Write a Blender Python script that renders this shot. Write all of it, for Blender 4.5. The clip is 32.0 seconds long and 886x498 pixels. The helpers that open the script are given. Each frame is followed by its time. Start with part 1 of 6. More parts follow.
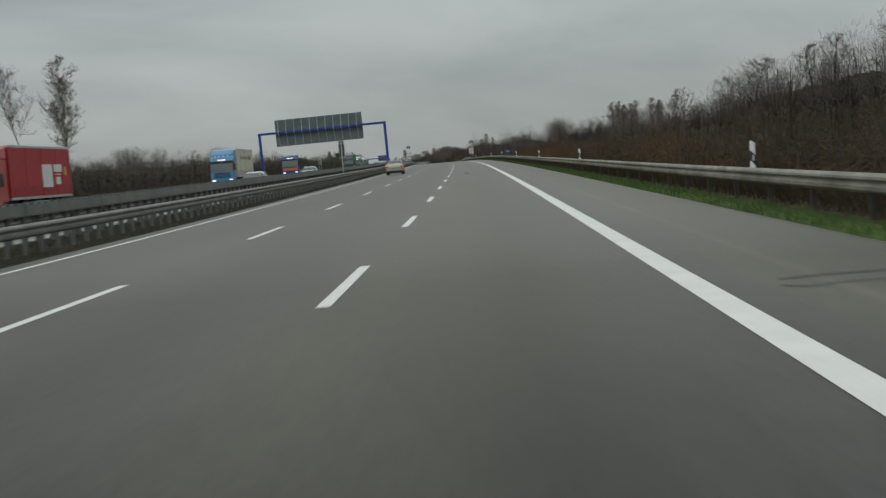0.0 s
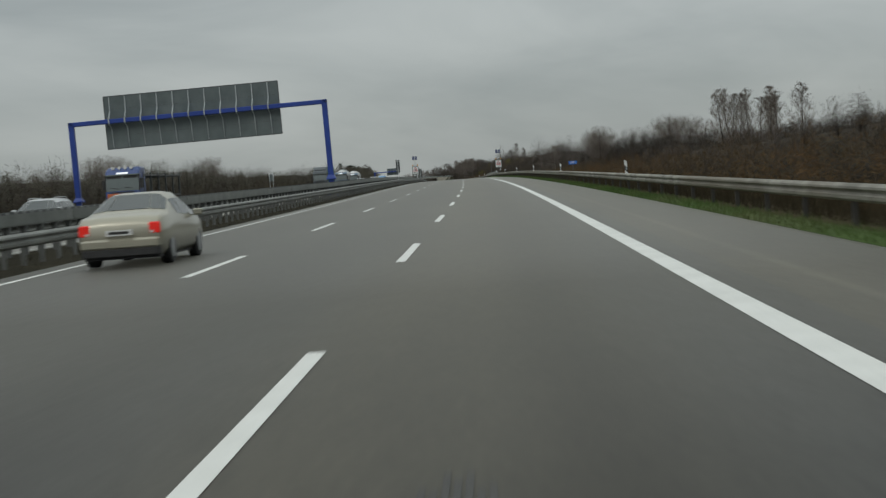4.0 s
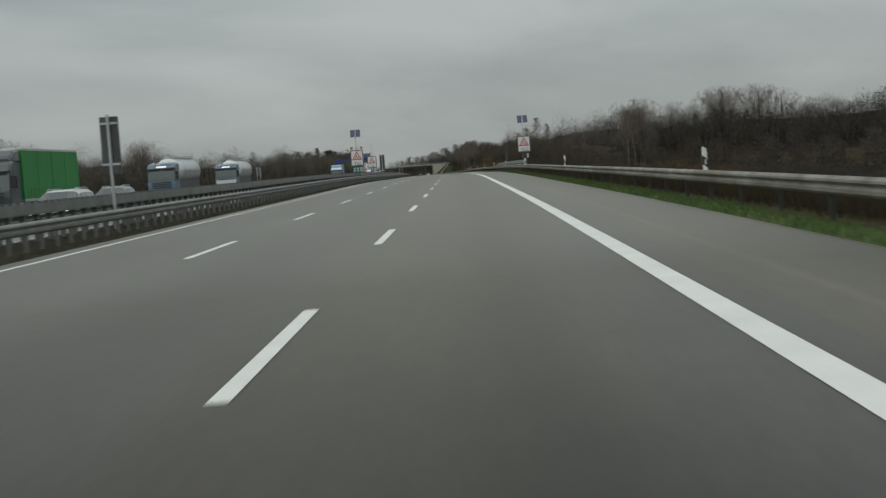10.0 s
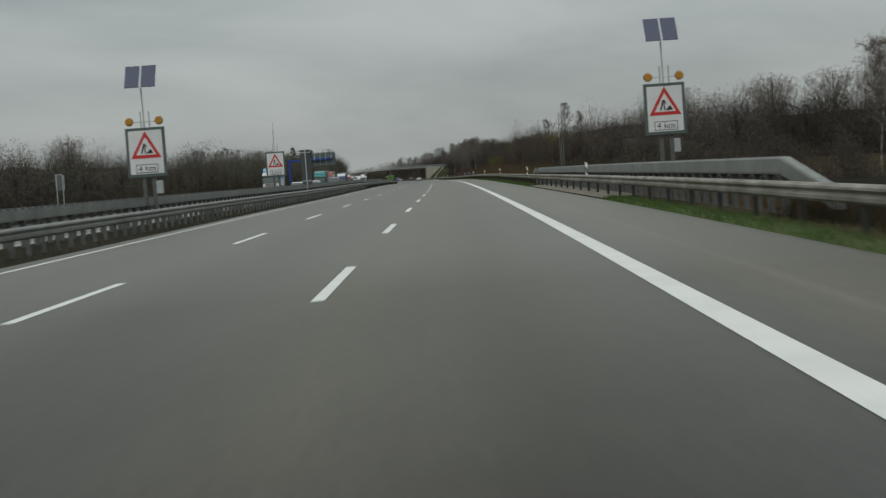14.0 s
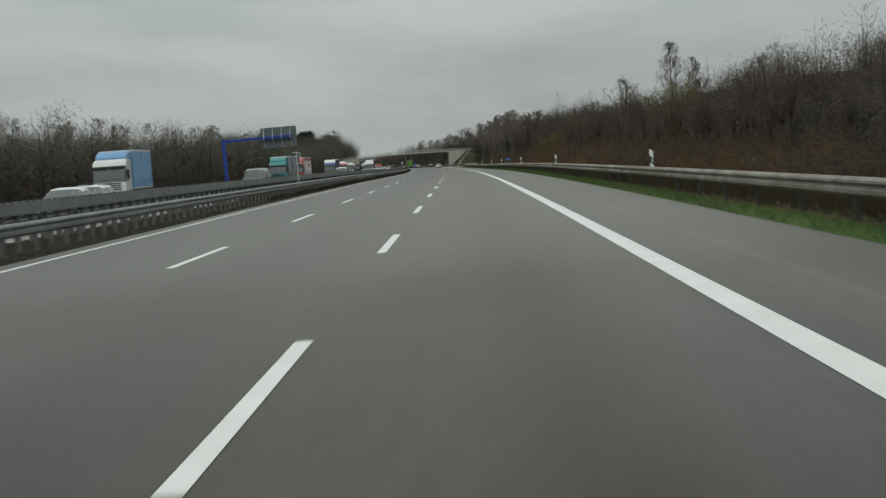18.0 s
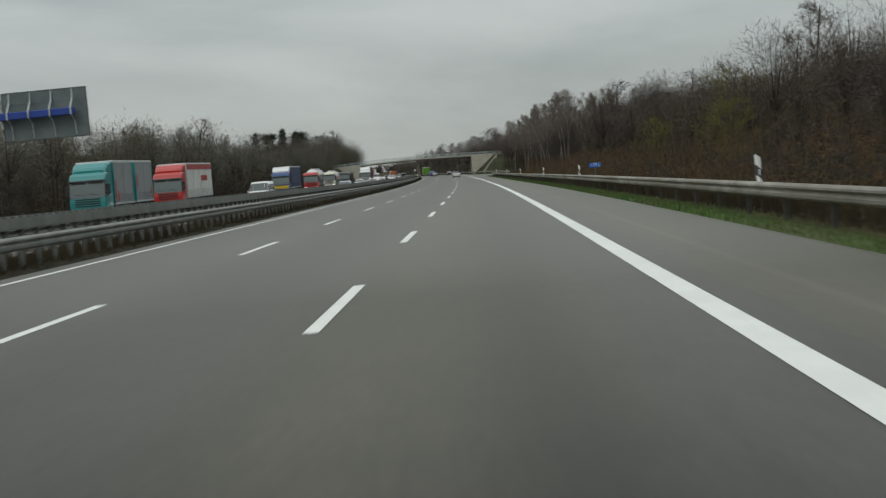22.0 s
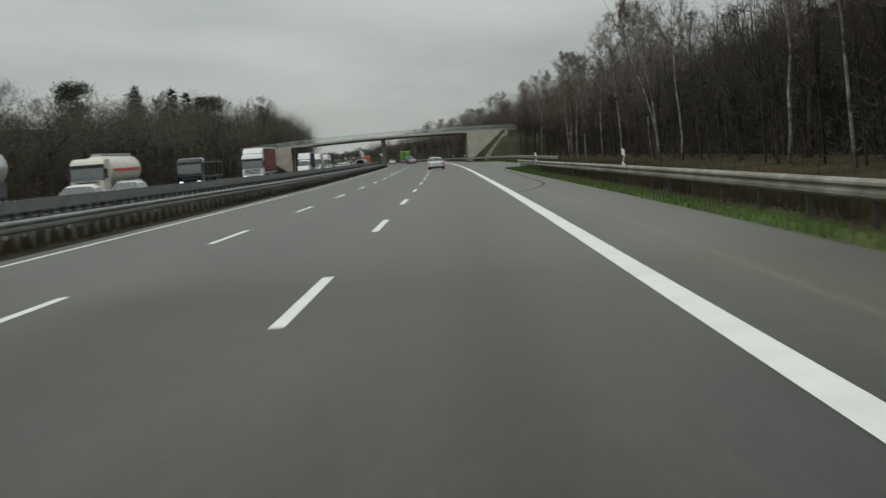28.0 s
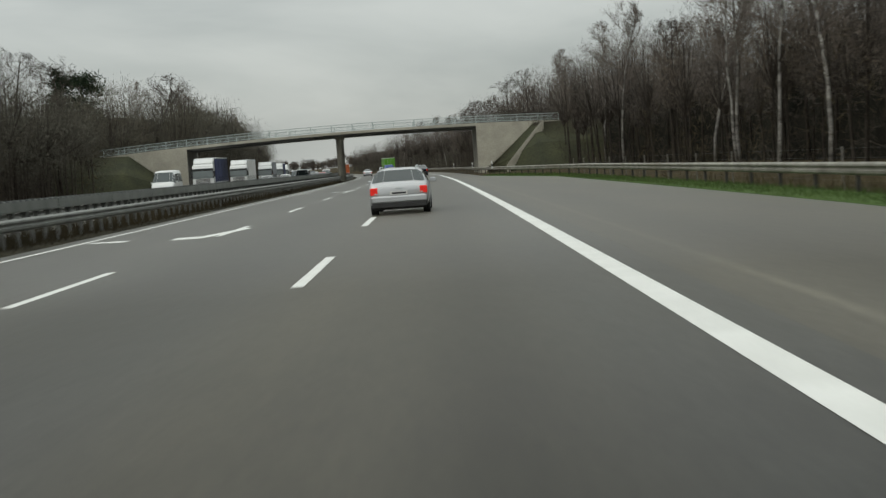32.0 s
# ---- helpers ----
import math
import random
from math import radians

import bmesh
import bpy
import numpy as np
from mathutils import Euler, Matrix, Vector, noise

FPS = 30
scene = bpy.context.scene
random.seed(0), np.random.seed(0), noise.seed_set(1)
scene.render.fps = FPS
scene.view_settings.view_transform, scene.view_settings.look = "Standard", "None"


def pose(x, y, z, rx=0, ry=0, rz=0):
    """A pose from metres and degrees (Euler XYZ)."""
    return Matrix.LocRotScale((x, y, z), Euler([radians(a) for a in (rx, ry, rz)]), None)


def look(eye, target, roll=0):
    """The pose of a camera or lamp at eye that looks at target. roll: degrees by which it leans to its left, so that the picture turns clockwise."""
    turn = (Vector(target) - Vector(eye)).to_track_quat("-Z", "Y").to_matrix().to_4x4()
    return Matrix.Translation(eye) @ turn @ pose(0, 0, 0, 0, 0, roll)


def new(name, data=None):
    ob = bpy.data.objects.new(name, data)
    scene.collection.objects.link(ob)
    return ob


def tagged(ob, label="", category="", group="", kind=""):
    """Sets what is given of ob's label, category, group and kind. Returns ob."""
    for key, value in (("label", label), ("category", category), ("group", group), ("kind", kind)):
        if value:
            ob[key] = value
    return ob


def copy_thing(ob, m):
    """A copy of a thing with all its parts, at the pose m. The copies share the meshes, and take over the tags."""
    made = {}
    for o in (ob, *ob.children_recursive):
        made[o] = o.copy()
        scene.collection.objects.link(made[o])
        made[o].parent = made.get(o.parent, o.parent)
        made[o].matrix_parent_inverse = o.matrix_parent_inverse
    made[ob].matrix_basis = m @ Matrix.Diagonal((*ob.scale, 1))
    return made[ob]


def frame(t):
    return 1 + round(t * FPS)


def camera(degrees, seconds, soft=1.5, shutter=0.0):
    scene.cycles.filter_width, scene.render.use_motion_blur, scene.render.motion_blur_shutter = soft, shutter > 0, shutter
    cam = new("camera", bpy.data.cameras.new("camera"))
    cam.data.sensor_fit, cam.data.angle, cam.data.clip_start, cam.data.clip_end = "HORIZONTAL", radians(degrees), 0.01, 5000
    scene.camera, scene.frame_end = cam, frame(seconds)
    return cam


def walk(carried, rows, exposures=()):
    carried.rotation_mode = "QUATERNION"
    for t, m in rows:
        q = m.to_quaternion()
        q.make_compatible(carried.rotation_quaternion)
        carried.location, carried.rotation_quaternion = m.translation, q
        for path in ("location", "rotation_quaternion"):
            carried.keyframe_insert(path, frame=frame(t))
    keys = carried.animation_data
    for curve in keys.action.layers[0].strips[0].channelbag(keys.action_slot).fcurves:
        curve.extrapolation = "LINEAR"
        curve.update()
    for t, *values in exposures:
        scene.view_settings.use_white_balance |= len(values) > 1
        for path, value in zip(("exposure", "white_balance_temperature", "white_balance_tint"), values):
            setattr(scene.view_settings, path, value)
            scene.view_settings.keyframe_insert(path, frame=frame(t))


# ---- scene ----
cam = camera(32.95, 32.0, soft=1.4, shutter=0.3)
# seconds, eye x y z, yaw, pitch, roll
ROWS = [
    (0.0, 0.13, -6.68, 1.437, 1.75, -3.14, -4.54),
    (0.5, 0.07, 8.01, 1.489, 0.99, -3.15, -4.22),
    (1.0, -0.02, 22.68, 1.534, 1.02, -2.90, -3.95),
    (1.5, -0.13, 37.34, 1.666, 1.85, -2.84, -3.87),
    (2.0, -0.26, 51.99, 1.779, 3.39, -2.97, -4.35),
    (2.5, -0.42, 66.66, 1.884, 3.11, -2.83, -3.84),
    (3.0, -0.60, 81.33, 1.965, 2.27, -3.02, -3.72),
    (3.5, -0.75, 95.97, 2.093, 2.66, -2.57, -4.08),
    (5.5, -1.36, 154.90, 2.549, 2.61, -2.55, -3.96),
    (6.0, -1.55, 169.73, 2.639, 2.20, -2.52, -3.88),
    (6.5, -1.80, 184.58, 2.806, 2.15, -2.73, -3.87),
    (7.0, -2.09, 199.33, 2.950, 2.83, -3.09, -4.18),
    (7.5, -2.41, 213.85, 3.033, 2.63, -3.13, -4.10),
    (8.0, -2.75, 228.33, 3.116, 1.69, -2.87, -3.68),
    (8.5, -3.14, 242.95, 3.248, 2.17, -2.69, -4.04),
    (9.0, -3.56, 257.71, 3.342, 1.58, -2.91, -3.99),
    (10.0, -4.48, 287.49, 3.547, 2.86, -3.11, -4.24),
    (10.5, -4.98, 302.32, 3.609, 2.03, -3.23, -4.02),
    (11.0, -5.50, 317.09, 3.637, 3.33, -2.86, -3.95),
    (11.5, -6.03, 331.81, 3.736, 3.84, -3.23, -4.43),
    (12.0, -6.57, 346.54, 3.803, 1.96, -3.44, -4.12),
    (12.5, -7.07, 361.42, 3.826, 1.81, -3.26, -3.97),
    (13.0, -7.62, 376.33, 3.850, 2.57, -3.32, -4.00),
    (13.5, -8.13, 391.10, 3.912, 2.55, -3.24, -4.20),
    (14.0, -8.74, 405.98, 3.943, 2.73, -3.05, -4.06),
    (14.5, -9.31, 420.83, 3.956, 2.84, -3.34, -3.76),
    (16.5, -11.71, 480.21, 3.901, 3.01, -3.74, -4.01),
    (17.0, -12.34, 495.07, 3.934, 3.62, -3.91, -4.40),
    (17.5, -12.96, 509.54, 3.830, 3.19, -3.40, -4.10),
    (18.0, -13.65, 524.01, 3.832, 3.78, -3.56, -4.10),
    (18.5, -14.31, 538.96, 3.757, 3.68, -3.47, -4.32),
    (19.0, -15.01, 554.12, 3.742, 4.03, -3.38, -4.29),
    (19.5, -15.69, 569.26, 3.694, 3.76, -3.43, -4.03),
    (20.0, -16.40, 584.15, 3.627, 3.97, -3.25, -3.98),
    (20.5, -17.07, 598.48, 3.613, 4.84, -3.32, -3.96),
    (21.0, -17.84, 612.79, 3.589, 4.41, -3.36, -4.27),
    (21.5, -18.61, 627.47, 3.489, 5.01, -3.52, -4.13),
    (22.0, -19.40, 642.39, 3.439, 4.78, -3.25, -4.36),
    (22.5, -20.25, 657.38, 3.338, 4.39, -3.61, -4.16),
    (23.0, -21.10, 672.46, 3.284, 4.31, -3.62, -4.32),
    (23.5, -21.91, 687.58, 3.176, 4.67, -3.22, -3.93),
    (24.0, -22.72, 702.66, 3.082, 4.49, -3.44, -4.13),
    (24.5, -23.50, 717.60, 2.979, 4.03, -4.03, -4.03),
    (25.0, -24.26, 732.48, 2.865, 4.47, -3.91, -4.23),
    (25.5, -25.19, 747.41, 2.778, 4.59, -3.76, -4.31),
    (27.5, -29.34, 807.37, 2.371, 5.60, -3.63, -4.07),
    (28.0, -30.36, 822.37, 2.319, 4.64, -3.83, -4.25),
    (28.5, -31.51, 837.36, 2.235, 1.95, -4.32, -4.04),
    (29.0, -32.67, 852.44, 2.079, 2.78, -4.25, -3.78),
    (29.5, -33.80, 867.76, 2.032, 3.56, -3.71, -4.40),
    (30.0, -34.96, 883.06, 1.980, 2.62, -4.07, -3.89),
    (30.5, -36.03, 898.13, 1.868, 3.57, -3.80, -3.91),
    (31.0, -37.17, 913.20, 1.790, 2.75, -3.68, -3.86),
    (31.5, -38.20, 928.46, 1.714, 3.77, -3.56, -4.24),
    (32.0, -39.28, 943.85, 1.599, 4.48, -3.50, -3.96),
]
HEADING = [0.00, 0.02, 0.43, 0.63, 0.80, 1.20, 1.68, 1.76, 2.07, 2.22, 2.29, 2.38, 2.75, 2.98, 3.17, 3.30, 3.57, 3.84, 4.03, 4.29, 4.49, 4.82, 5.01, 5.51, 6.21, 7.01, 8.01, 9.01, 10.01, 11.01, 12.01]
SLOPE = [0.37, 0.44, 0.77, 0.78, 0.78, 0.79, 0.69, 0.51, 0.27, 0.32, -0.15, -0.32, -0.19, -0.36, -0.49, -0.66, -0.68, -0.69, -0.50, -0.56, -0.35, -0.40, -0.45, -0.49, -0.52, -0.53, -0.55, -0.55, -0.56, -0.56, -0.56]


def aimed(x, y, z, yaw, pitch, roll):
    a, b = radians(yaw), radians(pitch)
    ahead = Vector((-math.sin(a) * math.cos(b), math.cos(a) * math.cos(b), math.sin(b)))
    return look((x, y, z), Vector((x, y, z)) + 50 * ahead, roll)


walk(cam, [(t, aimed(*p)) for t, *p in ROWS], [(0.0, -0.1, 6460, 10), (14.0, -0.12, 6470, 10), (20.0, 0.09, 6500, 10), (27.0, 0.1, 6560, 10), (32.0, 0.26, 6670, 10)])

# ---- the road's line: metres along it (s), across it (lat, 0 in the right lane), above it (up)
KNOTS = np.arange(-50.0, 1500.0, 50.0)
GRID = np.arange(-50.0, 1502.0, 2.0)
_psi = np.interp(GRID, KNOTS, np.radians(HEADING))
_slope = np.interp(GRID, KNOTS, np.array(SLOPE) / 100)
_mid = (_psi[1:] + _psi[:-1]) / 2
ROAD_X = np.r_[0, np.cumsum(-2 * np.sin(_mid))]
ROAD_Y = -50 + np.r_[0, np.cumsum(2 * np.cos(_mid))]
ROAD_Z = np.r_[0, np.cumsum(_slope[1:] + _slope[:-1])]
ROAD_X, ROAD_Z = ROAD_X - ROAD_X[25], ROAD_Z - ROAD_Z[25]


def heading(s):
    return np.interp(s, GRID, _psi)


def at(s, lat, up=0.0):
    """World points of road places (arrays or numbers), straight on past both ends."""
    s, lat, up = np.broadcast_arrays(np.asarray(s, float), np.asarray(lat, float), np.asarray(up, float))
    c = np.clip(s, GRID[0], GRID[-1])
    a = heading(c)
    over = s - c
    return np.stack([np.interp(c, GRID, ROAD_X) + lat * np.cos(a) - over * np.sin(a),
                     np.interp(c, GRID, ROAD_Y) + lat * np.sin(a) + over * np.cos(a),
                     np.interp(c, GRID, ROAD_Z) + up], -1)


def put(s, lat, up=0.0, turn=0.0):
    """A pose on the road: +y along the road, +x to its right."""
    return Matrix.Translation(Vector(at(s, lat, up))) @ Matrix.Rotation(float(heading(s)) + radians(turn), 4, "Z")


# ---- light: an overcast sky, brighter overhead, and a wide weak sun
world = bpy.data.worlds.new("overcast")
scene.world = world
world.use_nodes = True
wn, wl = world.node_tree.nodes, world.node_tree.links
wn.clear()
SUN_UP, SUN_ROUND = radians(38), radians(215)


def wnode(kind, **values):
    n = wn.new(kind)
    for k, v in values.items():
        n.inputs[k].default_value = v
    return n


w_out, w_bg = wn.new("ShaderNodeOutputWorld"), wn.new("ShaderNodeBackground")
w_sky = wn.new("ShaderNodeTexSky")
w_sky.sky_type, w_sky.sun_disc, w_sky.sun_elevation, w_sky.sun_rotation = "NISHITA", False, SUN_UP, SUN_ROUND
w_co, w_sep = wn.new("ShaderNodeTexCoord"), wn.new("ShaderNodeSeparateXYZ")
wl.new(w_co.outputs["Generated"], w_sep.inputs[0])
w_map = wn.new("ShaderNodeMapping")
w_map.inputs["Scale"].default_value = (1.0, 1.0, 3.2)
w_map.inputs["Rotation"].default_value = (0.0, radians(14), 0.0)
wl.new(w_co.outputs["Generated"], w_map.inputs[0])
w_noise = wnode("ShaderNodeTexNoise", Scale=4.0, Detail=5.0, Roughness=0.52, Distortion=0.5)
wl.new(w_map.outputs[0], w_noise.inputs["Vector"])
w_ramp = wn.new("ShaderNodeValToRGB")
w_ramp.color_ramp.elements[0].position, w_ramp.color_ramp.elements[1].position = 0.3, 0.72
w_ramp.color_ramp.elements[0].color, w_ramp.color_ramp.elements[1].color = (0.277, 0.305, 0.303, 1), (0.428, 0.455, 0.443, 1)
wl.new(w_noise.outputs[0], w_ramp.inputs[0])
w_up = wn.new("ShaderNodeMapRange")
for k, v in (("From Min", 0.0), ("From Max", 1.0), ("To Min", 1.0), ("To Max", 3.0)):
    w_up.inputs[k].default_value = v
wl.new(w_sep.outputs[2], w_up.inputs["Value"])
w_mul = wn.new("ShaderNodeVectorMath")
w_mul.operation = "MULTIPLY"
wl.new(w_ramp.outputs[0], w_mul.inputs[0])
wl.new(w_up.outputs[0], w_mul.inputs[1])
w_dim = wn.new("ShaderNodeVectorMath")
w_dim.operation = "SCALE"
w_dim.inputs["Scale"].default_value = 0.1
wl.new(w_sky.outputs[0], w_dim.inputs[0])
w_mix = wn.new("ShaderNodeMix")
w_mix.data_type = "RGBA"
w_mix.inputs[0].default_value = 0.93
wl.new(w_dim.outputs[0], w_mix.inputs[6])
wl.new(w_mul.outputs[0], w_mix.inputs[7])
wl.new(w_mix.outputs[2], w_bg.inputs[0])
wl.new(w_bg.outputs[0], w_out.inputs[0])
sun = new("sun", bpy.data.lights.new("sun", "SUN"))
sun.data.energy, sun.data.angle, sun.data.color = 0.6, radians(25), (1.0, 0.97, 0.92)
sun.matrix_world = look((0, 0, 60), Vector((0, 0, 60)) - Vector((math.sin(SUN_ROUND) * math.cos(SUN_UP), math.cos(SUN_ROUND) * math.cos(SUN_UP), math.sin(SUN_UP))))


# ---- materials
def material(name, low, high=None, rough=0.7, metal=0.0, scale=3.0, fine=0.0, bump=0.0, spread=0.0, coords="Object", glow=0.0, stretch=None, spec=0.5, also=None):
    """low to high: two tones of a broad noise; fine: strength of a fine grain; spread: how far objects or pieces differ."""
    m = bpy.data.materials.new(name)
    m.use_nodes = True
    n, l = m.node_tree.nodes, m.node_tree.links
    b = n["Principled BSDF"]
    b.inputs["Roughness"].default_value, b.inputs["Metallic"].default_value = rough, metal
    b.inputs["Specular IOR Level"].default_value = spec
    co = n.new("ShaderNodeTexCoord")
    source = co.outputs[coords]
    if stretch:
        mp = n.new("ShaderNodeMapping")
        mp.inputs["Scale"].default_value = stretch
        l.new(source, mp.inputs[0])
        source = mp.outputs[0]
    noise1 = n.new("ShaderNodeTexNoise")
    noise1.inputs["Scale"].default_value, noise1.inputs["Detail"].default_value = scale, 4
    l.new(source, noise1.inputs["Vector"])
    ramp = n.new("ShaderNodeValToRGB")
    ramp.color_ramp.elements[0].position, ramp.color_ramp.elements[1].position = 0.32, 0.68
    ramp.color_ramp.elements[0].color = (*low, 1)
    ramp.color_ramp.elements[1].color = (*(high or [c * 1.15 for c in low]), 1)
    l.new(noise1.outputs[0], ramp.inputs[0])
    colour = ramp.outputs[0]
    if also:
        patch, pm, mix = n.new("ShaderNodeTexNoise"), n.new("ShaderNodeMapRange"), n.new("ShaderNodeMix")
        patch.inputs["Scale"].default_value, patch.inputs["Detail"].default_value = 0.11, 2
        l.new(source, patch.inputs["Vector"])
        pm.inputs["From Min"].default_value, pm.inputs["From Max"].default_value = 0.5, 0.66
        l.new(patch.outputs[0], pm.inputs["Value"])
        mix.data_type = "RGBA"
        sock = [i for i in mix.inputs if i.type == "RGBA"]
        sock[1].default_value = (*also, 1)
        l.new(pm.outputs[0], mix.inputs[0])
        l.new(colour, sock[0])
        colour = [o for o in mix.outputs if o.type == "RGBA"][0]
    noise2 = n.new("ShaderNodeTexNoise")
    noise2.inputs["Scale"].default_value, noise2.inputs["Detail"].default_value = scale * 14, 3
    l.new(source, noise2.inputs["Vector"])
    if fine:
        mr = n.new("ShaderNodeMapRange")
        mr.inputs["From Min"].default_value, mr.inputs["From Max"].default_value = 0.3, 0.7
        mr.inputs["To Min"].default_value, mr.inputs["To Max"].default_value = 1 - fine, 1 + fine
        l.new(noise2.outputs[0], mr.inputs["Value"])
        mu = n.new("ShaderNodeVectorMath")
        mu.operation = "MULTIPLY"
        l.new(colour, mu.inputs[0])
        l.new(mr.outputs[0], mu.inputs[1])
        colour = mu.outputs[0]
    if spread:
        oi, geo = n.new("ShaderNodeObjectInfo"), n.new("ShaderNodeNewGeometry")
        add = n.new("ShaderNodeMath")
        add.operation = "ADD"
        l.new(oi.outputs["Random"], add.inputs[0])
        l.new(geo.outputs["Random Per Island"], add.inputs[1])
        mr = n.new("ShaderNodeMapRange")
        mr.inputs["From Min"].default_value, mr.inputs["From Max"].default_value = 0, 2
        mr.inputs["To Min"].default_value, mr.inputs["To Max"].default_value = 1 - spread, 1 + spread
        l.new(add.outputs[0], mr.inputs["Value"])
        mu = n.new("ShaderNodeVectorMath")
        mu.operation = "MULTIPLY"
        l.new(colour, mu.inputs[0])
        l.new(mr.outputs[0], mu.inputs[1])
        colour = mu.outputs[0]
    l.new(colour, b.inputs["Base Color"])
    if bump:
        bp = n.new("ShaderNodeBump")
        bp.inputs["Strength"].default_value, bp.inputs["Distance"].default_value = bump, 0.02
        l.new(noise2.outputs[0], bp.inputs["Height"])
        l.new(bp.outputs[0], b.inputs["Normal"])
    if glow:
        l.new(colour, b.inputs["Emission Color"])
        b.inputs["Emission Strength"].default_value = glow
    return m


def road_material(name, tone, tracks, worn=None):
    """Asphalt by the strip's own u (metres across) and v (metres along): patches, seams, grain and paths of polished tyre wear."""
    m = material(name, [c * 0.7 for c in tone], [c * 1.28 for c in tone], rough=0.5, coords="UV", scale=0.4, fine=0.14, bump=0.12, stretch=(1.0, 0.2, 1.0), spec=0.2)
    n, l = m.node_tree.nodes, m.node_tree.links
    b = n["Principled BSDF"]
    b.inputs["Sheen Weight"].default_value, b.inputs["Sheen Roughness"].default_value, b.inputs["Sheen Tint"].default_value = 0.5, 0.2, (1.0, 0.94, 0.8, 1)
    # polished stone shines at the flattest angles
    weight, gloss = n.new("ShaderNodeLayerWeight"), n.new("ShaderNodeMapRange")
    for k, v in (("From Min", 0.92), ("From Max", 0.99), ("To Min", 0.12), ("To Max", 1.0)):
        gloss.inputs[k].default_value = v
    l.new(weight.outputs["Facing"], gloss.inputs["Value"])
    l.new(gloss.outputs[0], b.inputs["Specular IOR Level"])
    co = n.new("ShaderNodeTexCoord")
    sep = n.new("ShaderNodeSeparateXYZ")
    l.new(co.outputs["UV"], sep.inputs[0])
    old = b.inputs["Base Color"].links[0].from_socket
    grain = n.new("ShaderNodeTexNoise")
    grain.inputs["Scale"].default_value, grain.inputs["Detail"].default_value = 14.0, 4
    l.new(co.outputs["UV"], grain.inputs["Vector"])
    gm = n.new("ShaderNodeMapRange")
    gm.inputs["From Min"].default_value, gm.inputs["From Max"].default_value = 0.3, 0.7
    gm.inputs["To Min"].default_value, gm.inputs["To Max"].default_value = 0.7, 1.3
    l.new(grain.outputs[0], gm.inputs["Value"])
    total = gm.outputs[0]
    for centre, half, depth in tracks:
        d = n.new("ShaderNodeMath")
        d.operation = "SUBTRACT"
        l.new(sep.outputs[0], d.inputs[0])
        d.inputs[1].default_value = centre
        a = n.new("ShaderNodeMath")
        a.operation = "ABSOLUTE"
        l.new(d.outputs[0], a.inputs[0])
        r = n.new("ShaderNodeMapRange")
        r.interpolation_type = "SMOOTHSTEP"
        r.inputs["From Min"].default_value, r.inputs["From Max"].default_value = 0.0, half
        r.inputs["To Min"].default_value, r.inputs["To Max"].default_value = depth, 1.0
        l.new(a.outputs[0], r.inputs["Value"])
        t = n.new("ShaderNodeMath")
        t.operation = "MULTIPLY"
        l.new(total, t.inputs[0])
        l.new(r.outputs[0], t.inputs[1])
        total = t.outputs[0]
    mu = n.new("ShaderNodeVectorMath")
    mu.operation = "MULTIPLY"
    l.new(old, mu.inputs[0])
    l.new(total, mu.inputs[1])
    colour = mu.outputs[0]
    if worn:
        # the driven middle of the lane is oil-browned, the rest bluer
        d, a, r, mix = n.new("ShaderNodeMath"), n.new("ShaderNodeMath"), n.new("ShaderNodeMapRange"), n.new("ShaderNodeMix")
        d.operation, a.operation, r.interpolation_type, mix.data_type = "SUBTRACT", "ABSOLUTE", "SMOOTHSTEP", "RGBA"
        d.inputs[1].default_value = worn[0]
        l.new(sep.outputs[0], d.inputs[0])
        l.new(d.outputs[0], a.inputs[0])
        r.inputs["From Min"].default_value, r.inputs["From Max"].default_value = worn[1], worn[2]
        l.new(a.outputs[0], r.inputs["Value"])
        l.new(r.outputs[0], mix.inputs[0])
        mix.inputs[6].default_value, mix.inputs[7].default_value = (1.02, 1.0, 0.94, 1), (0.93, 1.0, 1.16, 1)
        tint = n.new("ShaderNodeVectorMath")
        tint.operation = "MULTIPLY"
        l.new(colour, tint.inputs[0])
        l.new(mix.outputs[2], tint.inputs[1])
        colour = tint.outputs[0]
    l.new(colour, b.inputs["Base Color"])
    return m


def glass_like(name, tone, rough=0.08, spec=0.8):
    m = material(name, tone, rough=rough, scale=1.0)
    m.node_tree.nodes["Principled BSDF"].inputs["Specular IOR Level"].default_value = spec
    return m


